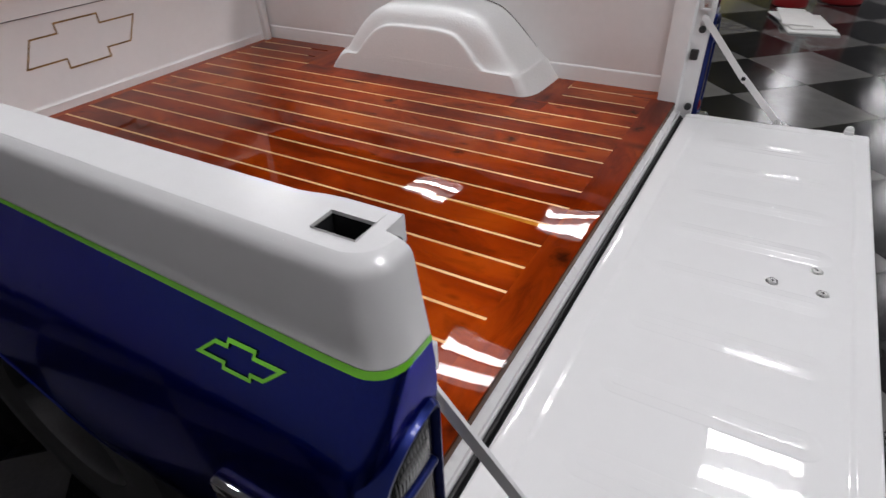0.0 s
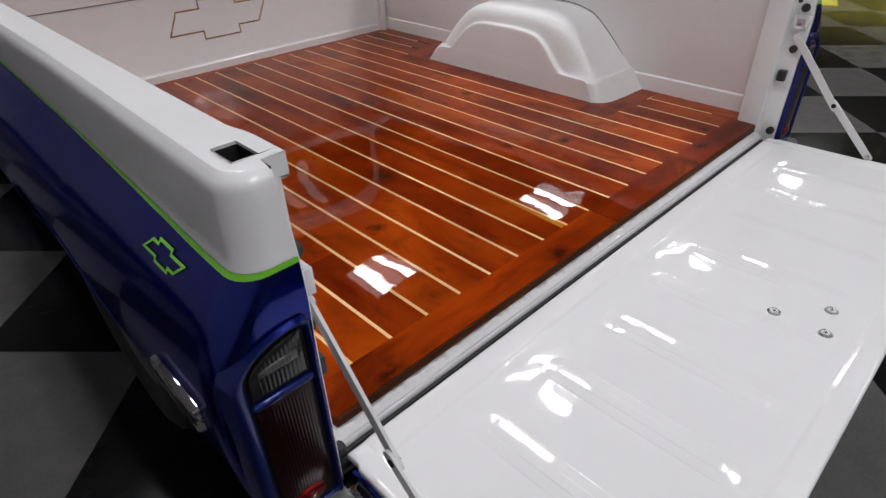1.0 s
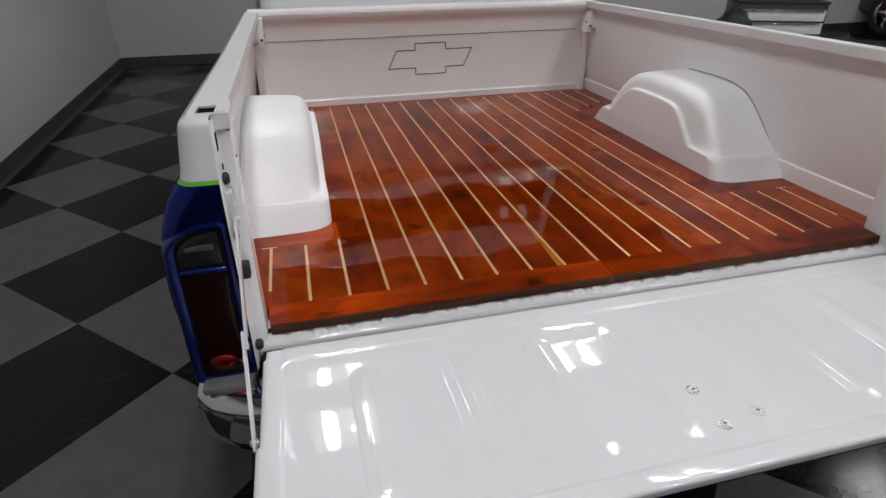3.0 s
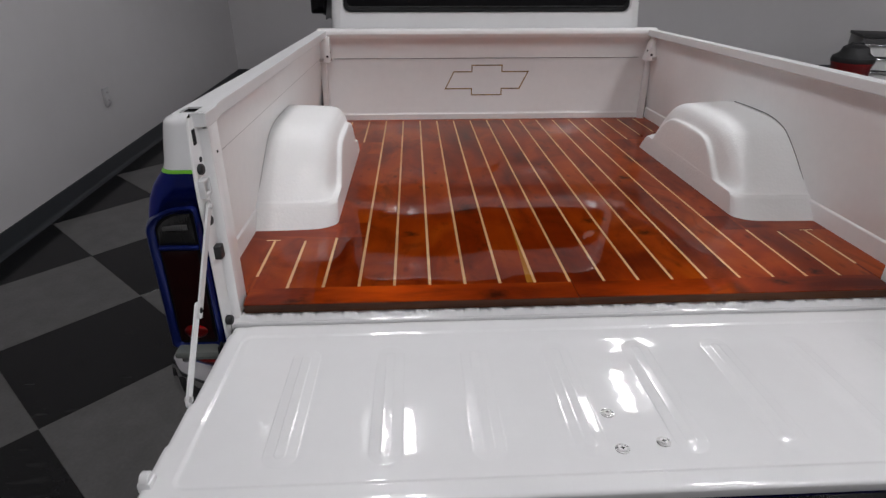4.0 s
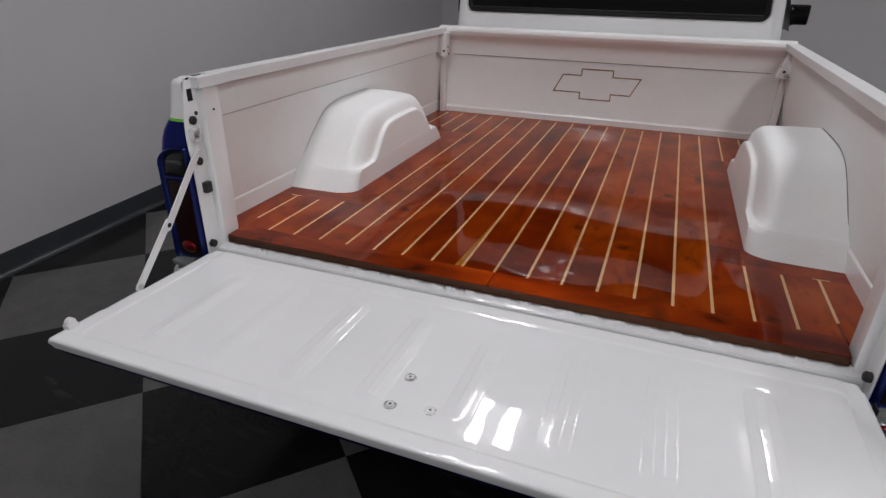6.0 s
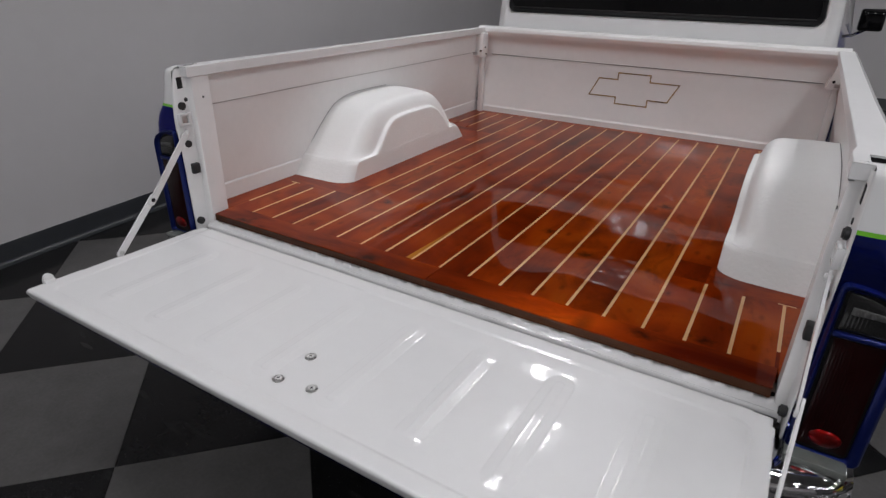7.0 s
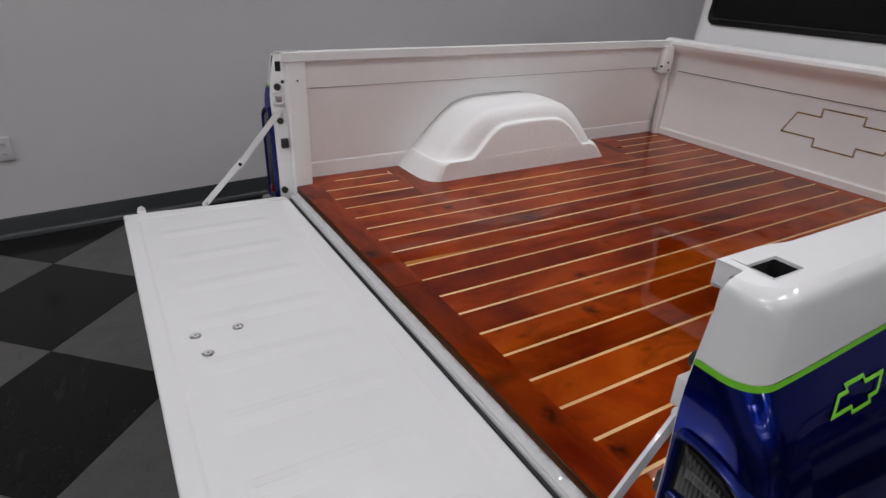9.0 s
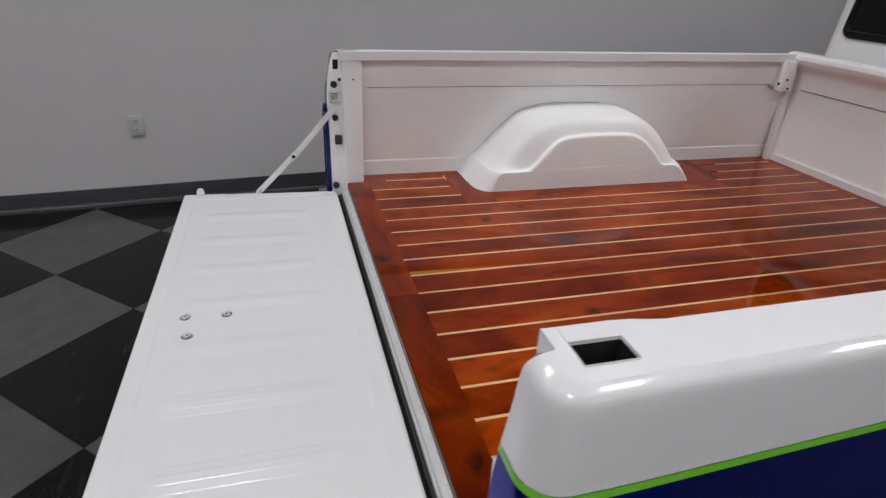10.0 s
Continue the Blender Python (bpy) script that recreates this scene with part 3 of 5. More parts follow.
def plate_poly(bm, pts, z, up=True):
    # the rail's top falls a little towards the outside
    vs = [bm.verts.new((p[0], p[1], p[2] if len(p) > 2 else z - 0.0714 * max(0.0, abs(p[0]) - 0.835))) for p in pts]
    f = bm.faces.new(vs)
    f.normal_update()
    if (f.normal.z > 0) != up:
        f.normal_flip()


def bed_side(s):
    side_name = "driver" if s < 0 else "passenger"
    line = 1.0345 if s > 0 else 1.0245       # top of the pinstripe at the rear
    lower = part("lower_quarter_panel", skin(s, line - 0.0074, 0.41, 22, opening=True, rise_top=0.022), BLUE, truck, "deep blue metallic lower side panel with wheel opening", angle=60)
    # rounded bead round the wheel opening
    pts = []
    for k in range(41):
        y = YC - HALF + 2 * HALF * k / 40
        u = abs(y - YC) / HALF
        z = max(0.41, ZC + HIGH * max(0.0, 1 - u ** 3) ** (1 / 3))
        pts.append((s * (herm(XOUT, z) - 0.003), y, z + 0.002))
    part("wheel_opening_lip", tube(pts, 0.006, 8), BLUE, lower, "rolled blue lip round the wheel opening")
    badge = cross_figure(0.0455, 0.0074, 0.0185, 0.0128, 0.020)
    yc, zc = 0.170, 0.9905
    part("side_badge", figure(badge, 0.0033, lambda u, v, d: (s * (herm(XOUT, zc + v) + 0.0006 + d), yc + (u if s > 0 else -u), zc + v), 0.0006), GREEN, lower, "lime green outlined cross badge", smooth=False)
    # side marker lamp
    marker = part("side_marker", bx(*sorted((s * 0.968, s * 0.990)), 0.080, 0.225, 0.772, 0.818, 0.007), CHROME, lower, "chrome framed side marker lamp")
    part("marker_lens", bx(*sorted((s * 0.975, s * 0.9925)), 0.090, 0.215, 0.789, 0.801, 0.003), CLEAR_LENS, marker, "dark marker lens")
    upper = part("upper_quarter_panel", skin(s, RAIL - 0.0035, line, 20, rise_low=0.022), WHITE, truck, "glossy white upper side panel", angle=60)
    part("pinstripe", skin(s, line, line - 0.0074, 3, out=0.0007, rise_top=0.022, rise_low=0.022), GREEN, upper, "lime green pinstripe between white and blue", angle=60)
    # rail top with stake pocket
    bm = bmesh.new()
    x_in, hx0, hx1, hy0, hy1 = 0.822, 0.837, 0.868, 0.055, 0.106
    top = [(abs(p[0]), p[1]) for p in (skin_column(k, RAIL - 0.0035, 1) for k in range(11))]
    edge = 0.884
    plate_poly(bm, [(s * x, y) for x, y in [(x_in, 0.16), (edge - 0.0008, 0.16), (edge - 0.008, 0.7), (edge - 0.008, 1.972), (x_in, 1.972)]], RAIL)
    plate_poly(bm, [(s * x, y) for x, y in [(hx1, hy0), (edge, hy0 + 0.003), (edge, hy1), (hx1, hy1)]], RAIL)
    plate_poly(bm, [(s * x, y) for x, y in [(0.814, hy0), (hx0, hy0), (hx0, hy1), (0.814, hy1)]], RAIL)
    plate_poly(bm, [(s * x, y) for x, y in [(0.814, hy1), (edge - 0.0002, hy1), (edge - 0.0008, 0.16), (x_in, 0.16), (0.820, 0.146), (0.816, 0.128)]], RAIL)
    plate_poly(bm, [(s * 0.814, hy0), (s * 0.814, 0.041), (s * 0.843, 0.041)] + [(s * x, y, RAIL - 0.0035) for x, y in top] + [(s * edge, hy0 + 0.003), (s * hx1, hy0)], RAIL)
    # pocket walls
    for (xa, ya), (xb, yb) in zip([(hx0, hy0), (hx1, hy0), (hx1, hy1), (hx0, hy1)], [(hx1, hy0), (hx1, hy1), (hx0, hy1), (hx0, hy0)]):
        bm.faces.new([bm.verts.new((s * x, y, z)) for x, y, z in ((xa, ya, RAIL), (xb, yb, RAIL), (xb, yb, RAIL - 0.004), (xa, ya, RAIL - 0.004))])
    # inner lip of the rail, with the tab at the post
    lip_y = [(0.814, 0.041), (0.814, 0.106), (0.816, 0.128), (0.820, 0.146), (0.822, 0.16), (0.822, 0.6), (0.822, 1.2), (0.822, 1.972)]
    grid(bm, [[(s * x, y, RAIL) for x, y in lip_y], [(s * (x - 0.0015), y, RAIL - 0.002) for x, y in lip_y], [(s * (x - 0.0015), y, RAIL - 0.029) for x, y in lip_y],
              [(s * (x + 0.002), y, RAIL - 0.032) for x, y in lip_y], [(s * (x + (0.009 if y < 0.15 else 0.033)), y, RAIL - 0.031) for x, y in lip_y]], flip=s < 0)
    plate_poly(bm, [(s * x, y) for x, y in [(0.8125, 0.041), (0.843, 0.041), (0.843, 0.043), (0.8125, 0.043)]], RAIL - 0.0005)
    bm.faces.new([bm.verts.new((s * x, 0.041, z)) for x, z in ((0.8125, RAIL - 0.001), (0.843, RAIL - 0.001), (0.843, RAIL - 0.028), (0.8125, RAIL - 0.028))])
    rail = part("bed_rail", bm, WHITE_RAIL, truck, "satin white bed rail with stake pocket", angle=30)
    # pocket floor and walls are coloured near-black for the shade inside
    part("stake_pocket", bx(min(s * 0.838, s * 0.867), max(s * 0.838, s * 0.867), 0.056, 0.105, RAIL - 0.08, RAIL - 0.06), DARK, rail, "stake pocket floor coloured near-black for its shade", smooth=False)
    b2 = bmesh.new()
    for (xa, ya), (xb, yb) in zip([(hx0, hy0), (hx1, hy0), (hx1, hy1), (hx0, hy1)], [(hx1, hy0), (hx1, hy1), (hx0, hy1), (hx0, hy0)]):
        b2.faces.new([b2.verts.new((s * x, y, z)) for x, y, z in ((xa, ya, RAIL - 0.004), (xb, yb, RAIL - 0.004), (xb, yb, RAIL - 0.07), (xa, ya, RAIL - 0.07))])
    part("pocket_wall", b2, DARK, rail, smooth=False)

    # inner wall of the bed
    prof = [(0.884, 0.645), (0.8835, 0.722), (0.8855, 0.7255), (0.8885, 0.7275), (0.887, 0.74), (0.874, 0.85), (0.861, 0.96), (0.856, 1.004), (0.852, 1.0045), (0.8515, 1.009), (0.850, 1.06), (0.850, 1.110)]
    if s > 0:
        prof[7:10] = [(0.8562, 1.004), (0.8555, 1.0042), (0.855, 1.009)]
    part("inner_side_wall", extrude_profile(prof, lambda p: (s * p[0], 0.112, p[1]), lambda p: (s * p[0], 1.986, p[1]), flip=s > 0), WHITE_IN, truck, "white painted inner bed wall", angle=25)
    if s < 0:
        part("wall_seam", bx(min(s * 0.853, s * 0.858), max(s * 0.853, s * 0.858), 0.14, 1.90, 1.0027, 1.0041), SEAM if s < 0 else SEALANT, truck, "thin dark panel seam", smooth=False)

    # post at the tailgate opening
    rows = []
    for k in range(13):
        z = 0.60 + (RAIL - 0.006 - 0.60) * k / 12
        yr = min(herm(YREAR, z), 0.03)
        rows.append([(s * x, y, z) for x, y in ((0.846, yr + 0.0005), (0.841, yr + 0.002), (0.8385, yr + 0.006), (0.8385, 0.048), (0.836, 0.051), (0.820, 0.053), (0.8165, 0.056), (0.8165, 0.115), (0.819, 0.118), (0.89, 0.119))])
    bm = bmesh.new()
    grid(bm, rows, flip=s < 0)
    post = part("tailgate_post", bm, WHITE_IN, truck, "white door-jamb post beside the tailgate", angle=40)
    xj = 0.8385

    def jamb_disc(name, y, z, r, h, material, label=""):
        b = bmesh.new()
        disc(b, (s * (xj - h / 2 + 0.001), y, z), r, h, "x", 18, bevel=min(r, h) * 0.25)
        return part(name, b, material, post, label)

    jamb_disc("bump_stop", 0.023, 1.0185, 0.0115, 0.012, RUBBER, "round black rubber bump stop")
    jamb_disc("hole_plug", 0.043, 1.034, 0.006, 0.003, RUBBER)
    jamb_disc("bump_stop", 0.024, 0.904, 0.011, 0.009, RUBBER)
    jamb_disc("bump_stop", 0.018, 0.655, 0.0115, 0.016, RUBBER, "round black rubber bump stop")
    part("slot_hole", bx(min(s * 0.8375, s * 0.842), max(s * 0.8375, s * 0.842), 0.022, 0.040, 1.068, 1.10, 0.001), DARK, post, "dark rectangular slot")
    part("bumper_block", bx(min(s * 0.823, s * 0.840), max(s * 0.823, s * 0.840), 0.020, 0.044, 0.810, 0.842, 0.003), RUBBER, post, "square black rubber bumper block")
    b = bmesh.new()
    disc(b, (s * 0.8162, 0.088, 1.038), 0.0032, 0.002, "x", 12)
    part("hole", b, DARK, post)
    # striker bracket
    b = bmesh.new()
    x0, x1 = sorted((s * 0.826, s * 0.840))
    box(b, x0, x1, 0.006, 0.040, 0.990, 0.998, 0.0015)
    box(b, x0, x1, 0.006, 0.040, 0.960, 0.968, 0.0015)
    box(b, x0, x1, 0.004, 0.012, 0.960, 0.998, 0.0015)
    box(b, x0, x1, 0.034, 0.042, 0.960, 0.998, 0.0015)
    br = part("striker_bracket", b, WHITE, post, "white latch striker bracket")
    part("striker", bx(*sorted((s * 0.832, s * 0.839)), 0.012, 0.034, 0.968, 0.990, 0.001), STEEL, br)
    # folding stay between post and tailgate
    def link(a, c, w, th, name, lab):
        a, c = Vector(a), Vector(c)
        d = (c - a)
        ln = d.length
        b2 = bmesh.new()
        n = 8
        prof2 = [(math.cos(math.pi / 2 + math.pi * i / n) * w / 2, math.sin(math.pi / 2 + math.pi * i / n) * w / 2) for i in range(n + 1)]
        prof2 += [(ln - p[0], -p[1]) for p in prof2]
        rows2 = [[(t, p[0], p[1]) for p in prof2] for t in (-th / 2, th / 2)]
        vs = grid(b2, rows2, closed=True)
        b2.faces.new(vs[0][::-1])
        b2.faces.new(vs[1])
        bmesh.ops.bevel(b2, geom=[e for e in b2.edges if len(e.link_faces) == 2 and e.calc_face_angle() > 1.2], offset=0.0012, segments=2, affect="EDGES")
        e1 = d.normalized()
        e0 = Vector((1, 0, 0))
        e0 = (e0 - e1 * e0.dot(e1)).normalized()
        e2 = e0.cross(e1)
        m = Matrix((e0, e1, e2)).transposed().to_4x4()
        m.translation = a
        bmesh.ops.transform(b2, matrix=m, verts=b2.verts)
        bmesh.ops.recalc_face_normals(b2, faces=b2.faces[:])
        return part(name, b2, WHITE, truck, lab)

    stay = link((s * 0.8305, 0.022, 0.940), (s * 0.8315, -0.131, 0.764), 0.019, 0.005, "upper_stay_link", "white folding tailgate stay")
    low = link((s * 0.837, -0.122, 0.776), (s * 0.833, -0.256, 0.644), 0.019, 0.005, "lower_stay_link", "white folding tailgate stay")
    for p, par in (((s * 0.830, 0.022, 0.938), stay), ((s * 0.834, -0.127, 0.770), stay), ((s * 0.833, -0.252, 0.648), low)):
        b = bmesh.new()
        disc(b, p, 0.0065, 0.014, "x", 14, 0.0015)
        part("pivot_bolt", b, DARK if p[1] < -0.1 and par is stay else WHITE if par is stay else STEEL, par)

    # tail lamp
    lamp = part("tail_lamp", bezel(s), BEZEL, truck, "tall vertical tail lamp in a blue bezel", angle=40)
    b = bmesh.new()
    b.faces.new([b.verts.new(p) for p in lamp_loop(s, 0.857, 0.944, 0.608, 0.937, 0.010, -0.0015, 0.048)])
    bmesh.ops.recalc_face_normals(b, faces=b.faces[:])
    if b.faces[:][0].normal.y > 0:
        bmesh.ops.reverse_faces(b, faces=b.faces[:])
    part("gasket", b, SEAL, lamp, "black lamp gasket", smooth=False)
    clear = lens_block("reversing_lens", s, 0.8635, 0.9385, 0.8625, 0.9305, CLEAR_LENS, lamp, "smoked clear ribbed reversing lens", 13, 0.043, 0.0004)
    # pale band painted in for the ceiling reflected behind the lens
    lens_block("reflection_band", s, 0.873, 0.9255, 0.895, 0.9085, LENS_REFLECTION, clear, "pale band standing in for the ceiling's reflection in the lens", 11, 0.007, 0.0006, 0.0034, 0.0022)
    red = lens_block("red_lens", s, 0.8635, 0.9385, 0.617, 0.845, RED_LENS, lamp, "dark red ribbed brake lens", 16, 0.0, 0.00025)
    # brighter red bulge stands in for the glint off the lamp's reflector
    b = bmesh.new()
    bmesh.ops.create_uvsphere(b, u_segments=24, v_segments=14, radius=1)
    for v in b.verts:
        v.co = (s * (0.902 + 0.027 * v.co.x), -0.0045 - 0.010 * v.co.y, 0.642 + 0.019 * v.co.z)
    bmesh.ops.recalc_face_normals(b, faces=b.faces[:])
    part("red_glint_bulge", b, RED_GLINT, red, "small bright red bulge for the glint inside the lens")
    b = bmesh.new()
    box(b, *sorted((s * 0.846, s * 0.948)), -0.040, 0.02, 0.588, 0.606, 0.006)
    part("end_cap", b, GREY_CAP, truck, "pale grey end cap under the tail lamp")

    # wheel
    wheel = part("wheel", tyre(0.345, 0.235, 0.20), TYRE, truck, "wide black tyre")
    wheel.matrix_basis = pose(s * 0.805, 0.97, 0.371, 0, 0, 90)
    part("rim", rim(0.21, s), ALLOY, wheel, "dark alloy wheel rim")
    # wheel house inside the bed
    wh = part("wheel_house", wheelhouse(s), LINER, truck, "white sprayed-liner wheel house hump", angle=50)
    seam = [(s * (interp([(0.65, 0.884), (0.722, 0.883), (0.73, 0.8885), (0.85, 0.8745), (0.96, 0.8615)], z) - 0.001), y, z) for y, z in
            ((0.505, 0.672), (0.520, 0.690), (0.552, 0.728), (0.585, 0.766), (0.649, 0.840), (0.713, 0.899), (0.758, 0.921), (0.827, 0.935), (0.91, 0.938), (0.99, 0.938), (1.07, 0.936))]
    part("sealant_line", tube(smooth_curve(seam, 4), 0.0018, 6), SEAM if s > 0 else SEALANT, wh, "dark seam where the hump meets the wall")


def lamp_loop(s, x0, x1, z0, z1, r, y, drop):
    """Outline of the lamp: small rounded corners, and a long arch over its outer upper corner."""
    out = []
    w = x1 - x0 - r
    for cx, cz, a0, qx, qz in ((x1 - w, z1 - drop, 0, w, drop), (x0 + r, z1 - r, 90, r, r), (x0 + r, z0 + r, 180, r, r), (x1 - r, z0 + r, 270, r, r)):
        for i in range(13):
            a = radians(a0 + 7.5 * i)
            out.append((s * (cx + qx * math.cos(a)), y, cz + qz * math.sin(a)))
    return out


def bezel(s):
    bm = bmesh.new()
    # from the body over a rounded lip; its outer flank slopes in wide towards the lens
    rings = [lamp_loop(s, *a) for a in (
        (0.845, 0.969, 0.592, 0.951, 0.010, 0.018, 0.062), (0.8475, 0.9645, 0.596, 0.9485, 0.010, 0.000, 0.060),
        (0.8495, 0.9610, 0.599, 0.9465, 0.010, -0.0080, 0.058), (0.8515, 0.9575, 0.601, 0.9450, 0.010, -0.0110, 0.056),
        (0.8535, 0.9535, 0.603, 0.9430, 0.010, -0.0110, 0.054), (0.8565, 0.9450, 0.607, 0.9375, 0.010, -0.0060, 0.049),
        (0.8575, 0.9435, 0.608, 0.9360, 0.010, -0.0030, 0.048), (0.8578, 0.9430, 0.6085, 0.9355, 0.010, 0.004, 0.048))]
    grid(bm, rings, closed=True)
    # bar between the two lenses
    box(bm, *sorted((s * 0.8575, s * 0.9435)), -0.0105, 0.002, 0.848, 0.859, 0.0045, 3)
    bmesh.ops.recalc_face_normals(bm, faces=bm.faces[:])
    return bm


def lens_block(name, s, x0, x1, z0, z1, material, parent, label, ribs, drop=0.0, deep=0.0003, raise_y=0.0, belly=0.004):
    """A slightly bellied lens with upright moulded ribs; its top may arch down to the outer side."""
    bm = bmesh.new()
    rows = []
    nz, nx = 30, ribs * 8
    for k in range(nz + 1):
        row = []
        for i in range(nx + 1):
            fx, fz = i / nx, k / nz
            top = z1 - drop * (1 - math.sqrt(max(0.0, 1 - fx * fx)))
            x, z = x0 + (x1 - x0) * fx, z0 + (top - z0) * fz
            edge = min(1.0, 8 * min(fx, 1 - fx)) * min(1.0, 12 * min(fz, 1 - fz))
            rib = deep * abs(math.cos(fx * math.pi * ribs)) * edge
            bulge = belly * math.sqrt(max(0.0, math.sin(fx * math.pi) * math.sin(fz * math.pi)))
            row.append((s * x, -0.0045 - raise_y - rib - bulge, z))
        rows.append(row)
    grid(bm, rows, flip=s < 0)
    return part(name, bm, material, parent, label, angle=60)


def tyre(r, width, r_in):
    prof = [(r_in, -width * 0.42), (r_in + 0.03, -width * 0.5), (r - 0.045, -width * 0.5), (r - 0.012, -width * 0.44), (r - 0.002, -width * 0.36),
            (r, 0), (r - 0.002, width * 0.36), (r - 0.012, width * 0.44), (r - 0.045, width * 0.5), (r_in + 0.03, width * 0.5), (r_in, width * 0.42)]
    bm = bmesh.new()
    rings = []
    for k in range(48):
        a = 2 * math.pi * k / 48
        rings.append([(p[0] * math.cos(a), p[1], p[0] * math.sin(a)) for p in prof])
    grid(bm, rings + [rings[0]])
    bmesh.ops.remove_doubles(bm, verts=bm.verts, dist=1e-5)
    bmesh.ops.recalc_face_normals(bm, faces=bm.faces[:])
    return bm


def rim(r, s):
    """Dished rim with five spokes; its face looks along -y of the wheel for the passenger side."""
    bm = bmesh.new()
    f = -1 if s > 0 else 1
    prof = [(r, f * -0.09), (r, f * 0.09), (r - 0.012, f * 0.10), (r - 0.02, f * 0.085), (r - 0.03, f * 0.02)]
    rings = [[(p[0] * math.cos(a), p[1], p[0] * math.sin(a)) for p in prof] for a in (2 * math.pi * k / 40 for k in range(41))]
    grid(bm, rings)
    disc(bm, (0, f * 0.03, 0), 0.06, 0.04, "y", 24, 0.006)
    for k in range(5):
        m = Matrix.Rotation(2 * math.pi * k / 5, 4, "Y")
        box(bm, 0.03, r - 0.01, f * 0.03 - 0.015, f * 0.03 + 0.012, -0.022, 0.022, 0.006, m=m)
    bmesh.ops.recalc_face_normals(bm, faces=bm.faces[:])
    return bm


def wheelhouse(s):
    # outline at the wall, and the outline of the ledge on the inner face
    arch = [(0.492, 0.655), (0.520, 0.690), (0.553, 0.7335), (0.557, 0.7385), (0.590, 0.773), (0.640, 0.828), (0.690, 0.878), (0.735, 0.908), (0.80, 0.926), (0.89, 0.932),
            (0.98, 0.933), (1.07, 0.932), (1.14, 0.924), (1.20, 0.900), (1.262, 0.850), (1.325, 0.778), (1.356, 0.7385), (1.360, 0.7335), (1.388, 0.698), (1.420, 0.655)]
    ledge = [(0.556, 0.655), (0.572, 0.695), (0.590, 0.7335), (0.604, 0.7385), (0.684, 0.740), (0.722, 0.764), (0.755, 0.803), (0.790, 0.838), (0.83, 0.859), (0.90, 0.867),
             (0.98, 0.868), (1.06, 0.867), (1.115, 0.859), (1.165, 0.834), (1.215, 0.790), (1.250, 0.752), (1.272, 0.7385), (1.315, 0.7335), (1.355, 0.698), (1.390, 0.655)]
    outer = smooth_curve([(0, y, z) for y, z in arch], 4)
    inner = smooth_curve([(0, y, z) for y, z in ledge], 4)

    def ring(x, foot_x, w):
        """One outline between the two; below the ledge the foot stands a little proud."""
        out = []
        for p, q in zip(outer, inner):
            side = max(-1.0, min(1.0, (p.y - 0.955) / 0.34))
            foot = 1.0 - sm(0.7335, 0.7385, p.z)
            c = p.lerp(q, w)
            if foot < 0.5:
                c.z = max(c.z, 0.7388 + 0.05 * max(0.0, p.z - 0.7385))
            out.append((s * (x + (foot_x - x) * foot), c.y + side * 0.006 * foot, c.z))
        return out
    rows = [ring(*r) for r in ((0.905, 0.905, -0.06), (0.892, 0.892, -0.02), (0.87, 0.87, 0.0), (0.78, 0.78, 0.03), (0.712, 0.712, 0.10), (0.698, 0.698, 0.14), (0.686, 0.684, 0.21),
                               (0.677, 0.671, 0.32), (0.670, 0.660, 0.45), (0.665, 0.651, 0.60), (0.661, 0.6445, 0.76), (0.6585, 0.6415, 0.89), (0.6565, 0.640, 0.955),
                               (0.6525, 0.6395, 0.980), (0.6455, 0.639, 0.996), (0.6415, 0.639, 1.02), (0.6398, 0.639, 1.06), (0.639, 0.639, 1.16))]
    bm = bmesh.new()
    vs = grid(bm, rows, flip=s < 0)
    # flat inner face, filled from the last ring
    last = vs[-1]
    n = len(last)
    for i in range(n // 2):
        a, b, c, d = last[i], last[i + 1], last[n - 2 - i], last[n - 1 - i]
        if b is c:
            bm.faces.new((a, b, d) if s > 0 else (a, d, b))
            break
        if i + 1 > n - 2 - i:
            break
        bm.faces.new((a, b, c, d) if s > 0 else (a, d, c, b))
    bmesh.ops.recalc_face_normals(bm, faces=bm.faces[:])
    if sum(f.normal.z * f.calc_area() for f in bm.faces) < 0:
        bmesh.ops.reverse_faces(bm, faces=bm.faces[:])
    return bm


for side_sign in (-1, 1):
    bed_side(side_sign)

# front wall of the bed, rolled at the top
prof = [(1.980, 0.645), (1.980, 0.698), (1.984, 0.703), (1.986, 0.71), (1.986, 0.9895), (1.983, 0.990), (1.983, 1.03), (1.978, 1.055), (1.965, 1.072), (1.945, 1.086), (1.932, 1.099), (1.927, 1.113), (1.930, 1.126), (1.940, 1.135),
        (1.955, 1.138), (1.985, 1.1375), (2.0, 1.13), (2.004, 1.10), (2.004, 0.645)]
part("front_bed_wall", extrude_profile(prof, lambda p: (-0.866, *p), lambda p: (0.866, *p), flip=True), WHITE_IN, truck, "white front wall of the bed with rolled top", angle=30)
part("wall_seam", bx(-0.80, 0.80, 1.981, 1.9845, 0.9872, 0.9895), SEAM, truck, "thin dark panel seam", smooth=False)
part("front_badge", figure(cross_figure(0.198, 0.0435, 0.080, 0.0765, 0.044), 0.0058, lambda u, v, d: (-0.001 + u, 1.9856 - d, 0.8755 + v), 0.0008), GOLD, truck, "brown and gold dashed outline of a cross badge", smooth=False)
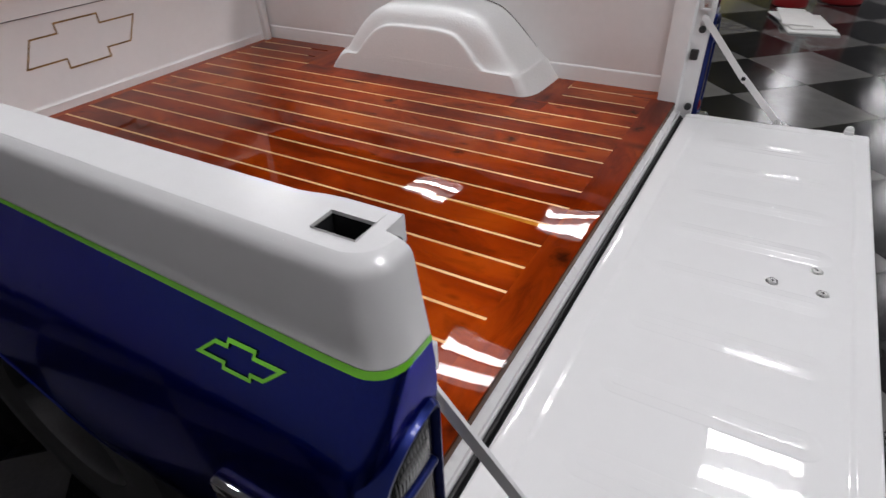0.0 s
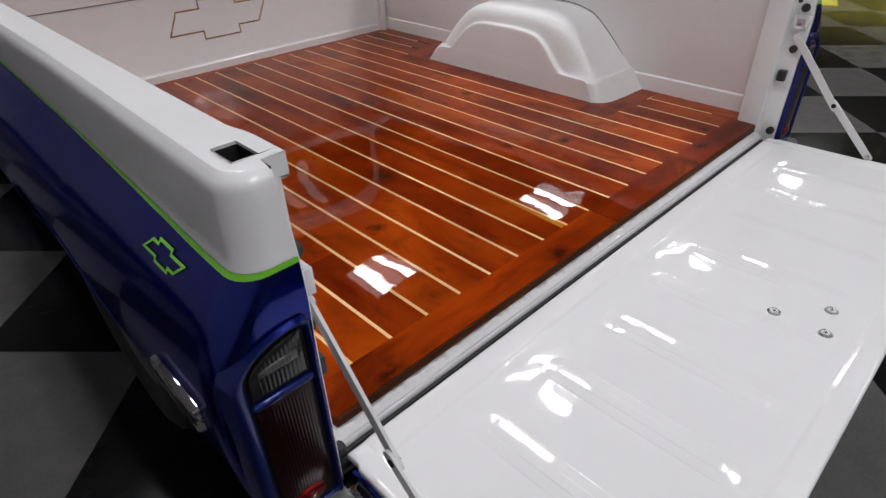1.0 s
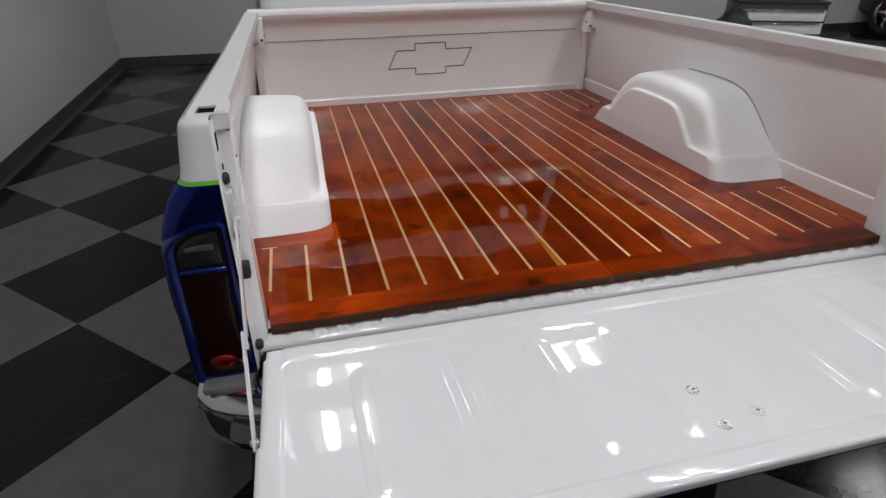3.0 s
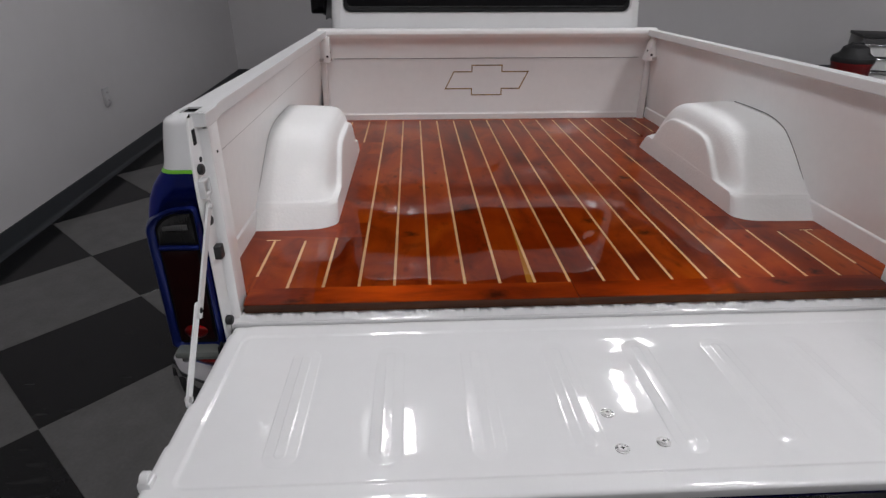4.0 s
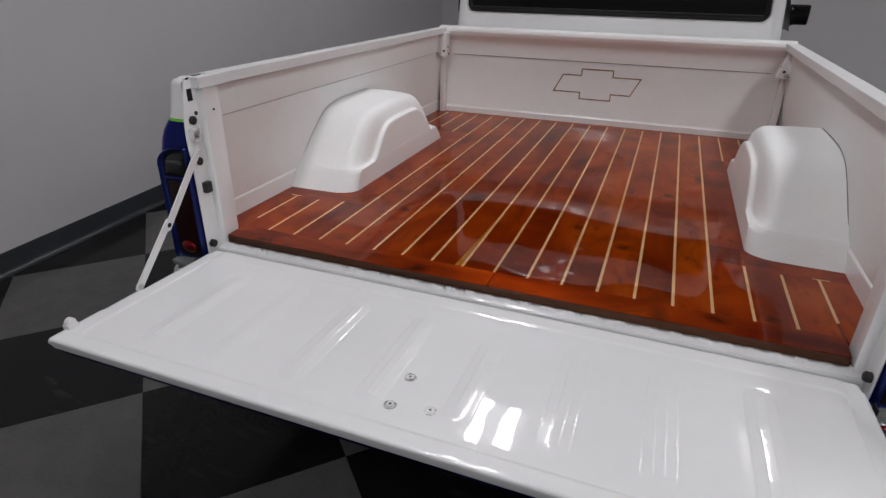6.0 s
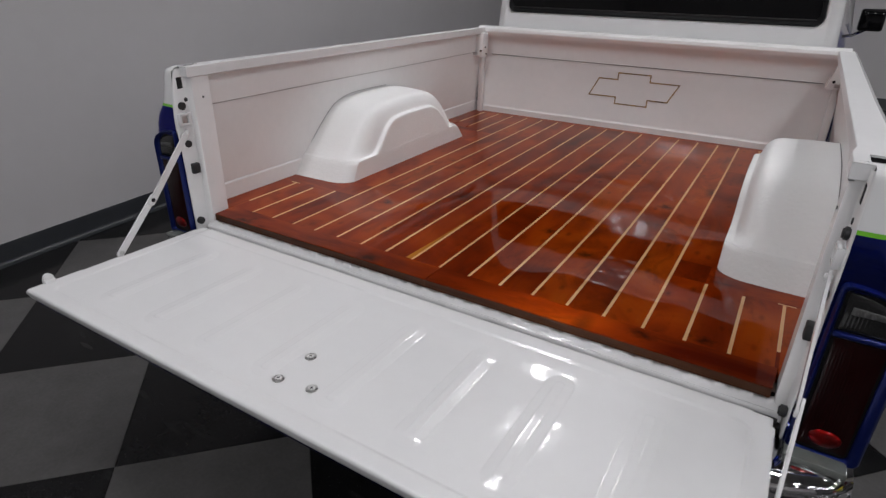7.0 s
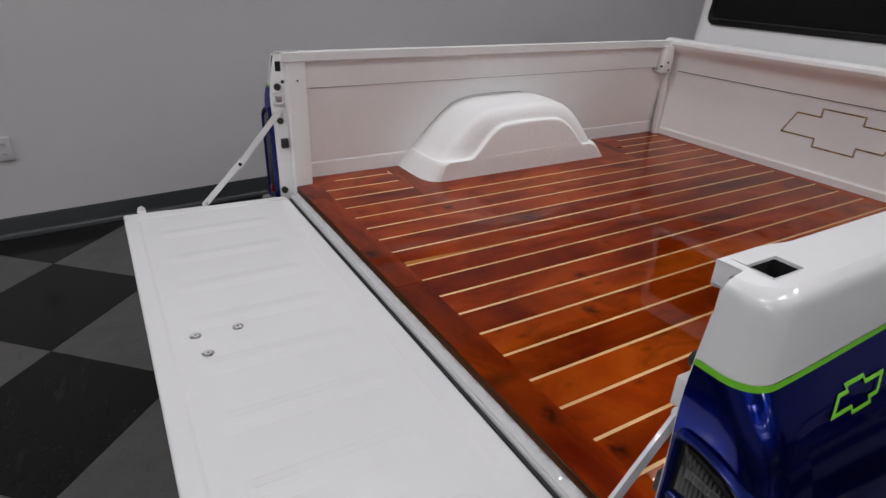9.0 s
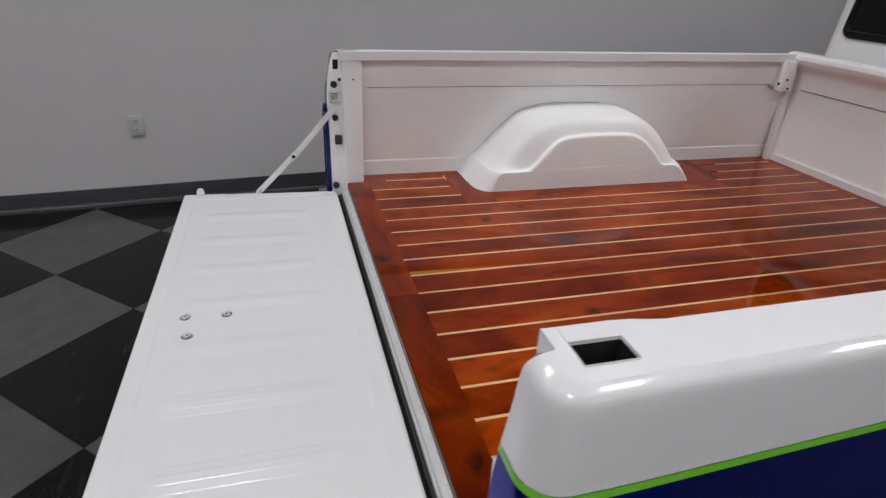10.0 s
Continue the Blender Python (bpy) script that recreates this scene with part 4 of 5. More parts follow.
for s in (-1, 1):
    bb = bx(*sorted((s * 0.806, s * 0.865)), 1.880, 1.940, 0.982, 1.105, 0.004)
    if s > 0:
        # this one is a gusset that narrows upwards
        for v in bb.verts:
            k = (v.co.z - 0.982) / 0.123
            v.co.x += (0.852 - v.co.x) * 0.72 * k
    br = part("corner_bracket", bb, WHITE_IN, truck, "white bracket in the bed corner")
    for x, y, z, r in ((0.8055, 1.905, 1.030, 0.005), (0.8055, 1.918, 0.994, 0.005), (0.818, 1.880, 1.012, 0.006)):
        b = bmesh.new()
        disc(b, (s * (x + (0.014 if s > 0 else 0.0)), y, z), r, 0.004, "x" if y > 1.89 else "y", 12)
        part("hole", b, DARK, br)
    b = bmesh.new()
    disc(b, (s * 0.846, 1.868, 0.998), 0.008, 0.02, "x", 6)
    part("bolt", b, STEEL, br)
    part("corner_post", bx(*sorted((s * 0.838, s * 0.87)), 1.955, 1.986, 0.65, 1.09, 0.008), WHITE_IN, truck, "white corner post of the bed")

# ---- wooden bed floor ----
bed_floor = part("bed_pan", bx(-0.883, 0.883, 0.085, 1.985, 0.60, 0.6445), WHITE_IN, truck, "white steel bed pan under the planks", smooth=False)
T0 = 0.6465
STEP = 0.09
INLAY = 0.0037          # half width of an inlay strip
Y_BORDER, Y_FRONT = 0.135, 1.945


def plank(name, x0, x1, y0, y1, material, z1=F, label="", bev=0.0):
    return part(name, bx(x0, x1, y0, y1, T0, z1, bev), material, bed_floor, label, smooth=False)


def flat(name, pts, material, label=""):
    """A flat board with the outline pts (counter-clockwise)."""
    bm = bmesh.new()
    a = [bm.verts.new((x, y, T0)) for x, y in pts]
    b = [bm.verts.new((x, y, F)) for x, y in pts]
    bm.faces.new(b)
    bm.faces.new(a[::-1])
    for k in range(len(pts)):
        q = (k + 1) % len(pts)
        bm.faces.new((a[k], a[q], b[q], b[k]))
    bmesh.ops.recalc_face_normals(bm, faces=bm.faces[:])
    return part(name, bm, material, bed_floor, label, smooth=False)


WH_IN, WH_Y0, WH_Y1 = 0.66, 0.515, 1.375      # where the wheel houses cut into the floor
for k in range(18):
    xa, xb = (k - 9) * STEP + INLAY, (k - 8) * STEP - INLAY
    outer = max(abs(xa), abs(xb))
    if outer < 0.60:
        cut = [(Y_BORDER, Y_FRONT)]
    elif outer < 0.65:
        cut = [(Y_BORDER, 0.44), (1.52, Y_FRONT)]
    else:
        cut = [(Y_BORDER, 0.43), (1.56, Y_FRONT)]
    for ya, yb in cut:
        tone = CEDAR_ORANGE if k in (1, 3, 11, 12, 13, 14) else CEDAR_DARK if k in (6, 7, 8, 9, 16) else CEDAR
        plank("plank", xa, xb, ya, yb, tone)
for i in range(1, 20):
    x = (i - 10) * STEP
    a = abs(i - 10)
    if a <= 6:
        plank("inlay_strip", x - INLAY, x + INLAY, Y_BORDER, Y_FRONT, MAPLE)
    else:
        y0, ye, yf = {7: (Y_BORDER, 0.437, 1.52), 8: (Y_BORDER, 0.42, 1.60), 9: (0.20, 0.425, 1.66)}[a]
        plank("inlay_strip", x - INLAY, x + INLAY, y0, ye, MAPLE)
        plank("inlay_strip", x - INLAY, x + INLAY, yf, Y_FRONT, MAPLE)
        if a == 9:
            plank("plank", x - INLAY, x + INLAY, Y_BORDER, y0, CEDAR)
        plank("plank", x - INLAY, x + INLAY, ye, {7: 0.44, 8: 0.43, 9: 0.43}[a], CEDAR)
# border boards round the field, each side's own
for s in (-1, 1):
    xs = lambda a, b: tuple(sorted((s * a, s * b)))
    plank("edge_board", *xs(0.81 + INLAY, 0.886), 0.1165, 0.43, CEDAR)
    plank("edge_board", *xs(0.81 + INLAY, 0.886), 1.56, Y_FRONT, CEDAR)
    plank("wheel_border_board", *xs(0.63 + INLAY, 0.886), 0.43, 0.55, CEDAR_X)
    plank("wheel_border_board", *xs(0.63 - INLAY, 0.63 + INLAY), 0.44, 0.55, CEDAR_X)
    plank("wheel_border_board", *xs(0.63 + INLAY, 0.886), 1.33, 1.56, CEDAR_X)
    plank("wheel_border_board", *xs(0.54 + INLAY, 0.66), 0.55, 1.33, CEDAR)
    plank("wheel_border_board", *xs(0.54 + INLAY, 0.63 - INLAY), 0.44, 0.55, CEDAR)
    plank("wheel_border_board", *xs(0.54 + INLAY, 0.63 + INLAY), 1.33, 1.52, CEDAR)
    plank("cross_inlay", *xs(0.795, 0.835), 0.4255, 0.4295, MAPLE, z1=F + 0.0004)
    b = flat("rear_border_board", [(s * x, y) for x, y in ((0.0055 if s > 0 else -0.0035, 0.058), (0.808, 0.058), (0.812, 0.1155), (0.812, Y_BORDER), (0.0055 if s > 0 else -0.0035, Y_BORDER))][::s], CEDAR_X, "orange-brown cedar border board at the tailgate")
    part("board_edge", bx(*xs(0.0056 if s > 0 else 0.0036, 0.8075), 0.0555, 0.0585, T0 + 0.001, F - 0.0018, 0.001), CEDAR_END, bed_floor, "dark varnished front edge of the border board", smooth=False)
plank("joint_filler", -0.0035, 0.0055, 0.0562, Y_BORDER, CEDAR_END, z1=F - 0.003)
# the floor is made in two halves: a fine dark joint beside the middle inlay
plank("joint_line", INLAY + 0.0001, INLAY + 0.0015, Y_BORDER, Y_FRONT, CEDAR_END, z1=F + 0.0003)
plank("front_border_board", -0.886, 0.886, Y_FRONT, 1.98, CEDAR_X, label="cedar border board at the front wall")
# golden sapwood streak beside one inlay
bm = bmesh.new()
row_a, row_b = [], []
for k in range(13):
    t = k / 12
    y = Y_BORDER + 0.001 + 0.42 * t
    w = 0.017 * (1 - t) ** 1.4 + 0.0005
    row_a.append((-0.09 - INLAY - w, y, F + 0.0003))
    row_b.append((-0.09 - INLAY, y, F + 0.0003))
grid(bm, [row_a, row_b], flip=True)
part("sapwood_streak", bm, SAPWOOD, bed_floor, "golden sapwood streak", smooth=False)

# ---- rear sill: corrugated pan edge and rolled lip ----
rows = []
for k in range(561):
    x = -0.836 + 1.672 * k / 560
    # torn upper edge of the pan
    w = 0.0050 + 0.0024 * math.tanh(2.5 * math.sin(2 * math.pi * x / 0.055 + 0.8 + 1.7 * math.sin(9 * x))) + 0.0012 * math.sin(2 * math.pi * x / 0.019 + 2.0 * math.sin(17 * x))
    rows.append([(x, 0.068, 0.6375 + w), (x, 0.060, 0.6378 + w), (x, 0.0545, 0.6365 + w * 0.85), (x, 0.0520, 0.6345 + w * 0.5), (x, 0.0485, 0.6330), (x, 0.0460, 0.6310), (x, 0.0445, 0.6300), (x, 0.0430, 0.6310), (x, 0.0400, 0.6320), (x, 0.0378, 0.6300), (x, 0.0370, 0.625), (x, 0.0380, 0.60)])
bm = bmesh.new()
grid(bm, rows)
part("rear_sill", bm, WHITE, truck, "white rolled rear sill with wavy pan edge", angle=60)
# dark fill that paints the shade at the bottom of the hinge gap
part("sill_gap_shade", bx(-0.836, 0.836, 0.018, 0.0395, 0.60, 0.612), DARK, truck, "near-black fill for the shade in the tailgate hinge gap", smooth=False)
# near-black box put in for the shade between the boards and the sill
part("under_board_shade", bx(-0.836, 0.836, 0.069, 0.084, 0.60, 0.6455), DARK, truck, "near-black strip for the shade under the boards", smooth=False)
# added strip, black to give the sill lip's face the shade of the gap
part("hinge_shade_strip", bx(-0.83, 0.83, 0.0290, 0.0366, 0.60, 0.6215, 0.002), RUBBER, truck, "black strip added for the shade on the sill lip")

# ---- tailgate, lowered flat ----
RIBS = (-0.632, -0.452, -0.272, -0.094, 0.085, 0.266, 0.443, 0.622)
GX, GY0, GY1 = 0.837, 0.0185, -0.505


def gate_z(x, y):
    z = 0.6435 - 0.018 * (y + 0.36)
    # pressed panel with rounded corners
    qx, qy = abs(x) - 0.765, abs(y + 0.249) - 0.191
    d = 0.030 - (math.hypot(max(qx, 0), max(qy, 0)) + min(max(qx, qy), 0.0))
    z -= 0.0024 * sm(0, 0.011, d)
    for c in RIBS:
        yy = min(-0.118, max(-0.397, y))
        if abs(x - c) > 0.034:
            continue
        r = math.hypot(x - c, y - yy)
        z += 0.0016 * (1 - sm(0.0055, 0.0335, r)) + 0.0005 * (2 - sm(0.0085, 0.0108, r) - sm(0.0280, 0.0306, r)) * (1 - 0.7 * sm(0.0, 0.012, abs(y - yy)))
    # soft rise towards the hinge
    z += 0.0028 * sm(-0.130, -0.062, y) * (1 - sm(0.77, 0.80, abs(x)))
    # hand-worked sheet: faint waves
    z += 0.00022 * math.sin(9.1 * x + 2.0 * math.sin(7 * y)) * math.sin(21 * y + 3.1 * x)
    if y < GY1 + 0.007:
        q = min(1.0, (GY1 + 0.007 - y) / 0.007)
        z -= 0.007 * (1 - math.sqrt(max(0.0, 1 - q * q)))
    if y > GY0 - 0.012:
        q = min(1.0, (y - GY0 + 0.012) / 0.012)
        z -= 0.010 * (1 - math.sqrt(max(0.0, 1 - q * q)))
    if abs(x) > GX - 0.006:
        q = min(1.0, (abs(x) - GX + 0.006) / 0.006)
        z -= 0.006 * (1 - math.sqrt(max(0.0, 1 - q * q)))
    return z


def gate_mesh():
    def spread(lo, hi, step, spots, fine, reach):
        """Even steps from lo to hi, with finer ones round the spots."""
        out = [lo + (hi - lo) * k / round((hi - lo) / step) for k in range(round((hi - lo) / step) + 1)]
        for c in spots:
            out += [c + fine * k for k in range(-round(reach / fine), round(reach / fine) + 1) if lo < c + fine * k < hi]
        kept = []
        for v in sorted(out):
            if not kept or v - kept[-1] > fine * 0.6:
                kept.append(v)
        return kept[:-1] + [hi]
    xs = spread(-GX, GX, 0.0105, list(RIBS) + [-0.79, 0.79], 0.0009, 0.0325)
    xs = sorted(set(xs + [GX - 0.003, -GX + 0.003, GX - 0.001, -GX + 0.001]))
    ys = spread(GY1, GY0, 0.0075, [-0.465, -0.412, -0.100, -0.033], 0.0011, 0.0180)
    ys = sorted(set(ys + [GY1 + 0.004, GY1 + 0.002, GY1 + 0.0005, GY0 - 0.002, GY0 - 0.006]), reverse=True)
    bm = bmesh.new()
    rows = []
    for y in ys:
        # the sides step in a little near the stays
        e = 0.006 * sm(-0.262, -0.254, y) + 0.004 * sm(-0.372, -0.364, y) + 0.005 * sm(-0.020, -0.012, y)
        rows.append([(x - math.copysign(e * sm(0.78, 0.82, abs(x)), x), y, gate_z(x, y)) for x in xs])
    vs = grid(bm, rows, flip=True)
    zb = 0.614
    rim_v = vs[0] + [r[-1] for r in vs[1:]] + vs[-1][::-1][1:] + [r[0] for r in vs[::-1][1:-1]]
    low = [bm.verts.new((v.co.x * 0.996, v.co.y + 0.010 * (1 - sm(GY1, GY1 + 0.03, v.co.y)), zb)) for v in rim_v]
    n = len(rim_v)
    for k in range(n):
        bm.faces.new((rim_v[k], rim_v[(k + 1) % n], low[(k + 1) % n], low[k]))
    bm.faces.new(low)
    bmesh.ops.recalc_face_normals(bm, faces=bm.faces[:])
    return bm


gate = part("tailgate", gate_mesh(), WHITE, truck, "lowered glossy white tailgate with pressed ribs", angle=40)
part("outer_skin", bx(-0.830, 0.830, -0.490, 0.0, 0.600, 0.6145, 0.004), BLUE, gate, "blue outer face of the tailgate")
for x, y in ((-0.041, -0.321), (-0.043, -0.412), (0.035, -0.399)):
    z = gate_z(x, y)
    b = bmesh.new()
    disc(b, (x, y, z + 0.0008), 0.0125, 0.0022, "z", 24, 0.0007)
    sc = part("screw", b, STEEL, gate, "zinc screw with cup washer")
    b = bmesh.new()
    disc(b, (x, y, z + 0.0026), 0.0075, 0.0022, "z", 20, 0.0009)
    part("screw_head", b, PLASTIC_WHITE, sc)
    b = bmesh.new()
    box(b, x - 0.0038, x + 0.0038, y - 0.0009, y + 0.0009, z + 0.003, z + 0.004)
    box(b, x - 0.0009, x + 0.0009, y - 0.0038, y + 0.0038, z + 0.003, z + 0.004)
    part("cross_slot", b, DARK, sc, smooth=False)
for s in (-1, 1):
    b = bmesh.new()
    box(b, *sorted((s * 0.820, s * 0.842)), -0.463, -0.437, 0.636, 0.655, 0.003)
    disc(b, (s * 0.831, -0.45, 0.656), 0.012, 0.014, "x", 16, 0.002)
    part("gate_latch", b, WHITE, gate, "white latch knob at the tailgate corner")
    part("latch_slot", bx(*sorted((s * 0.8365, s * 0.8395)), -0.06, -0.035, 0.612, 0.632), DARK, gate, smooth=False)
    part("side_slot", bx(*sorted((s * 0.8365, s * 0.8395)), -0.30, -0.255, 0.612, 0.628), DARK, gate, smooth=False)

# ---- rear bumper ----
prof = [(0.02, 0.585), (-0.03, 0.592), (-0.072, 0.596), (-0.094, 0.589), (-0.103, 0.572), (-0.1055, 0.553), (-0.1065, 0.535), (-0.1065, 0.512), (-0.104, 0.49), (-0.094, 0.463), (-0.07, 0.448), (0.0, 0.446)]
rows = []
for k in range(61):
    x = -0.965 + 1.93 * k / 60
    e = max(0.0, (abs(x) - 0.80) / 0.165)
    rows.append([(x, y + 0.075 * e ** 2.2, 0.52 + (z - 0.52) * (1 - 0.25 * e ** 4)) for y, z in prof])
bm = bmesh.new()
vs = grid(bm, rows, flip=False)
bm.faces.new(vs[0])
bm.faces.new(vs[-1][::-1])
bmesh.ops.recalc_face_normals(bm, faces=bm.faces[:])
part("rear_bumper", bm, CHROME, truck, "chrome rear bumper under the tailgate", angle=50)

# ---- chassis under the bed ----
b = bmesh.new()
for s in (-1, 1):
    box(b, *sorted((s * 0.38, s * 0.46)), 0.0, 4.3, 0.36, 0.50, 0.01)
for y in (0.25, 1.2, 2.2):
    box(b, -0.40, 0.40, y, y + 0.08, 0.38, 0.48, 0.01)
disc(b, (0, 0.97, 0.371), 0.05, 1.5, "x", 16)
disc(b, (0, 0.97, 0.371), 0.13, 0.24, "x", 20, 0.03)
# unseen near-black slab, added to keep the space under the bed dark
box(b, -0.70, 0.70, 0.12, 1.95, 0.52, 0.598, 0.01)
part("chassis_frame", b, DARK, truck, "dark steel chassis frame and axle with an added unseen slab")

# ---- cab ----
LEAN = 0.060        # the rear of the cab leans forward above the bed


def rounded(hx, z0, z1, r, y, taper=0.0, n=8):
    out = []
    for cx, cz, a0 in ((hx - r, z1 - r, 0), (-hx + r, z1 - r, 90), (-hx + r, z0 + r, 180), (hx - r, z0 + r, 270)):
        for i in range(n + 1):
            a = radians(a0 + 90 * i / n)
            x, z = cx + r * math.cos(a), cz + r * math.sin(a)
            out.append((x * (1 - taper * max(0.0, z - 1.12)), y + (LEAN * max(0.0, z - 1.16) if y < 2.2 else 0.0), z))
    return out


WX, WZ0, WZ1 = 0.745, 1.214, 1.515
bm = bmesh.new()
rings = [rounded(0.80, 0.50, 1.06, 0.06, 3.60, 0.20), rounded(0.845, 0.46, 1.13, 0.06, 3.52, 0.20), rounded(0.858, 0.45, 1.40, 0.09, 3.27, 0.20), rounded(0.859, 0.45, 1.63, 0.09, 3.03, 0.20), rounded(0.860, 0.45, 1.69, 0.09, 2.92, 0.20), rounded(0.860, 0.45, 1.69, 0.09, 2.10, 0.20), rounded(0.858, 0.452, 1.688, 0.09, 2.065, 0.20),
         rounded(0.850, 0.46, 1.68, 0.085, 2.042, 0.20), rounded(0.836, 0.47, 1.665, 0.08, 2.031, 0.20), rounded(0.82, 0.49, 1.65, 0.08, 2.028, 0.20),
         rounded(WX + 0.018, WZ0 - 0.018, WZ1 + 0.018, 0.05, 2.028, 0.10), rounded(WX + 0.008, WZ0 - 0.008, WZ1 + 0.008, 0.042, 2.031, 0.10), rounded(WX + 0.002, WZ0 - 0.002, WZ1 + 0.002, 0.04, 2.042, 0.10)]
vs = grid(bm, rings, closed=True)
bm.faces.new(vs[0])
bmesh.ops.recalc_face_normals(bm, faces=bm.faces[:])
cab = part("cab", bm, WHITE, truck, "glossy white cab with rear window", angle=45)
bm = bmesh.new()
grid(bm, [rounded(WX + 0.004, WZ0 - 0.004, WZ1 + 0.004, 0.042, 2.033, 0.10), rounded(WX + 0.001, WZ0 - 0.001, WZ1 + 0.001, 0.04, 2.025, 0.10), rounded(WX - 0.012, WZ0 + 0.014, WZ1 - 0.012, 0.035, 2.026, 0.10), rounded(WX - 0.016, WZ0 + 0.020, WZ1 - 0.016, 0.032, 2.036, 0.10)], closed=True)
bmesh.ops.recalc_face_normals(bm, faces=bm.faces[:])
win = part("rear_window", bm, SEAL, cab, "dark rear window in a black rubber seal", angle=60)
bm = bmesh.new()
bm.faces.new([bm.verts.new(p) for p in rounded(WX - 0.010, WZ0 + 0.012, WZ1 - 0.010, 0.035, 2.035, 0.10)])
bmesh.ops.recalc_face_normals(bm, faces=bm.faces[:])
if bm.faces[:][0].normal.y > 0:
    bmesh.ops.reverse_faces(bm, faces=bm.faces[:])
part("window_pane", bm, BLACK_GLASS, win, "dark tinted glass pane", smooth=False)
part("window_track", bx(-0.71, 0.71, 2.029, 2.034, WZ0 + 0.020, WZ0 + 0.0245, 0.001), ALLOY, win, "thin dark window track")
for s in (-1, 1):
    part("door", bx(*sorted((s * 0.855, s * 0.885)), 2.10, 3.25, 0.46, 1.015, 0.012), BLUE, cab, "blue lower door panel")
    h = part("door_handle", bx(*sorted((s * 0.922, s * 0.946)), 2.15, 2.29, 1.000, 1.026, 0.008), CHROME, cab, "chrome door handle")
    for y in (2.16, 2.28):
        part("handle_foot", bx(*sorted((s * 0.845, s * 0.928)), y - 0.011, y + 0.011, 0.999, 1.023, 0.004), CHROME, h)
    m = part("door_mirror", bx(*sorted((s * 0.888, s * 0.990)), 2.57, 2.62, 1.172, 1.272, 0.010), SEAL, cab, "black door mirror")
    part("mirror_glass", bx(*sorted((s * 0.898, s * 0.980)), 2.567, 2.571, 1.182, 1.262, 0.001), BLACK_GLASS, m)
    part("mirror_arm", tube([(s * 0.84, 2.62, 1.14), (s * 0.88, 2.60, 1.15), (s * 0.93, 2.595, 1.18)], 0.007), CHROME, m, "thin chrome mirror arm")
# windscreen and side windows
b = bmesh.new()
grid(b, [[(-0.72, 3.485, 1.19), (0.72, 3.485, 1.19)], [(-0.74, 3.29, 1.40), (0.74, 3.29, 1.40)], [(-0.70, 3.10, 1.585), (0.70, 3.10, 1.585)]])
bmesh.ops.recalc_face_normals(b, faces=b.faces[:])
if sum(f.normal.y for f in b.faces) < 0:
    bmesh.ops.reverse_faces(b, faces=b.faces[:])
part("windscreen", b, BLACK_GLASS, cab, "dark windscreen glass")
for s in (-1, 1):
    def on_side(y, z):
        return (s * (0.8645 * (1 - 0.2 * max(0.0, z - 1.12)) + 0.002), y, z)
    b = bmesh.new()
    grid(b, [[on_side(2.22, 1.16), on_side(3.32, 1.16)], [on_side(2.22, 1.35), on_side(3.18, 1.35)], [on_side(2.26, 1.56), on_side(2.98, 1.56)]])
    bmesh.ops.recalc_face_normals(b, faces=b.faces[:])
    if sum(f.normal.x for f in b.faces) * s < 0:
        bmesh.ops.reverse_faces(b, faces=b.faces[:])
    part("side_window", b, BLACK_GLASS, cab, "dark side window glass")
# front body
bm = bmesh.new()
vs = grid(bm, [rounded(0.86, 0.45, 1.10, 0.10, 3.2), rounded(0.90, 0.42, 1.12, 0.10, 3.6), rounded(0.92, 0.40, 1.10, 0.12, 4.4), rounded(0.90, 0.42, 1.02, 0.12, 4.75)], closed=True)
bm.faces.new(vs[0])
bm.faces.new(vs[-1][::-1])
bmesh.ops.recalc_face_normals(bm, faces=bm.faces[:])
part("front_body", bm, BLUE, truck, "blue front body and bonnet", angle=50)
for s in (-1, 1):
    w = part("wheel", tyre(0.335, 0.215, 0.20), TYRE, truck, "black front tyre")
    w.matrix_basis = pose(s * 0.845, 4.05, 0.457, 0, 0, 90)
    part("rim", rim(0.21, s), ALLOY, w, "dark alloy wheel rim")


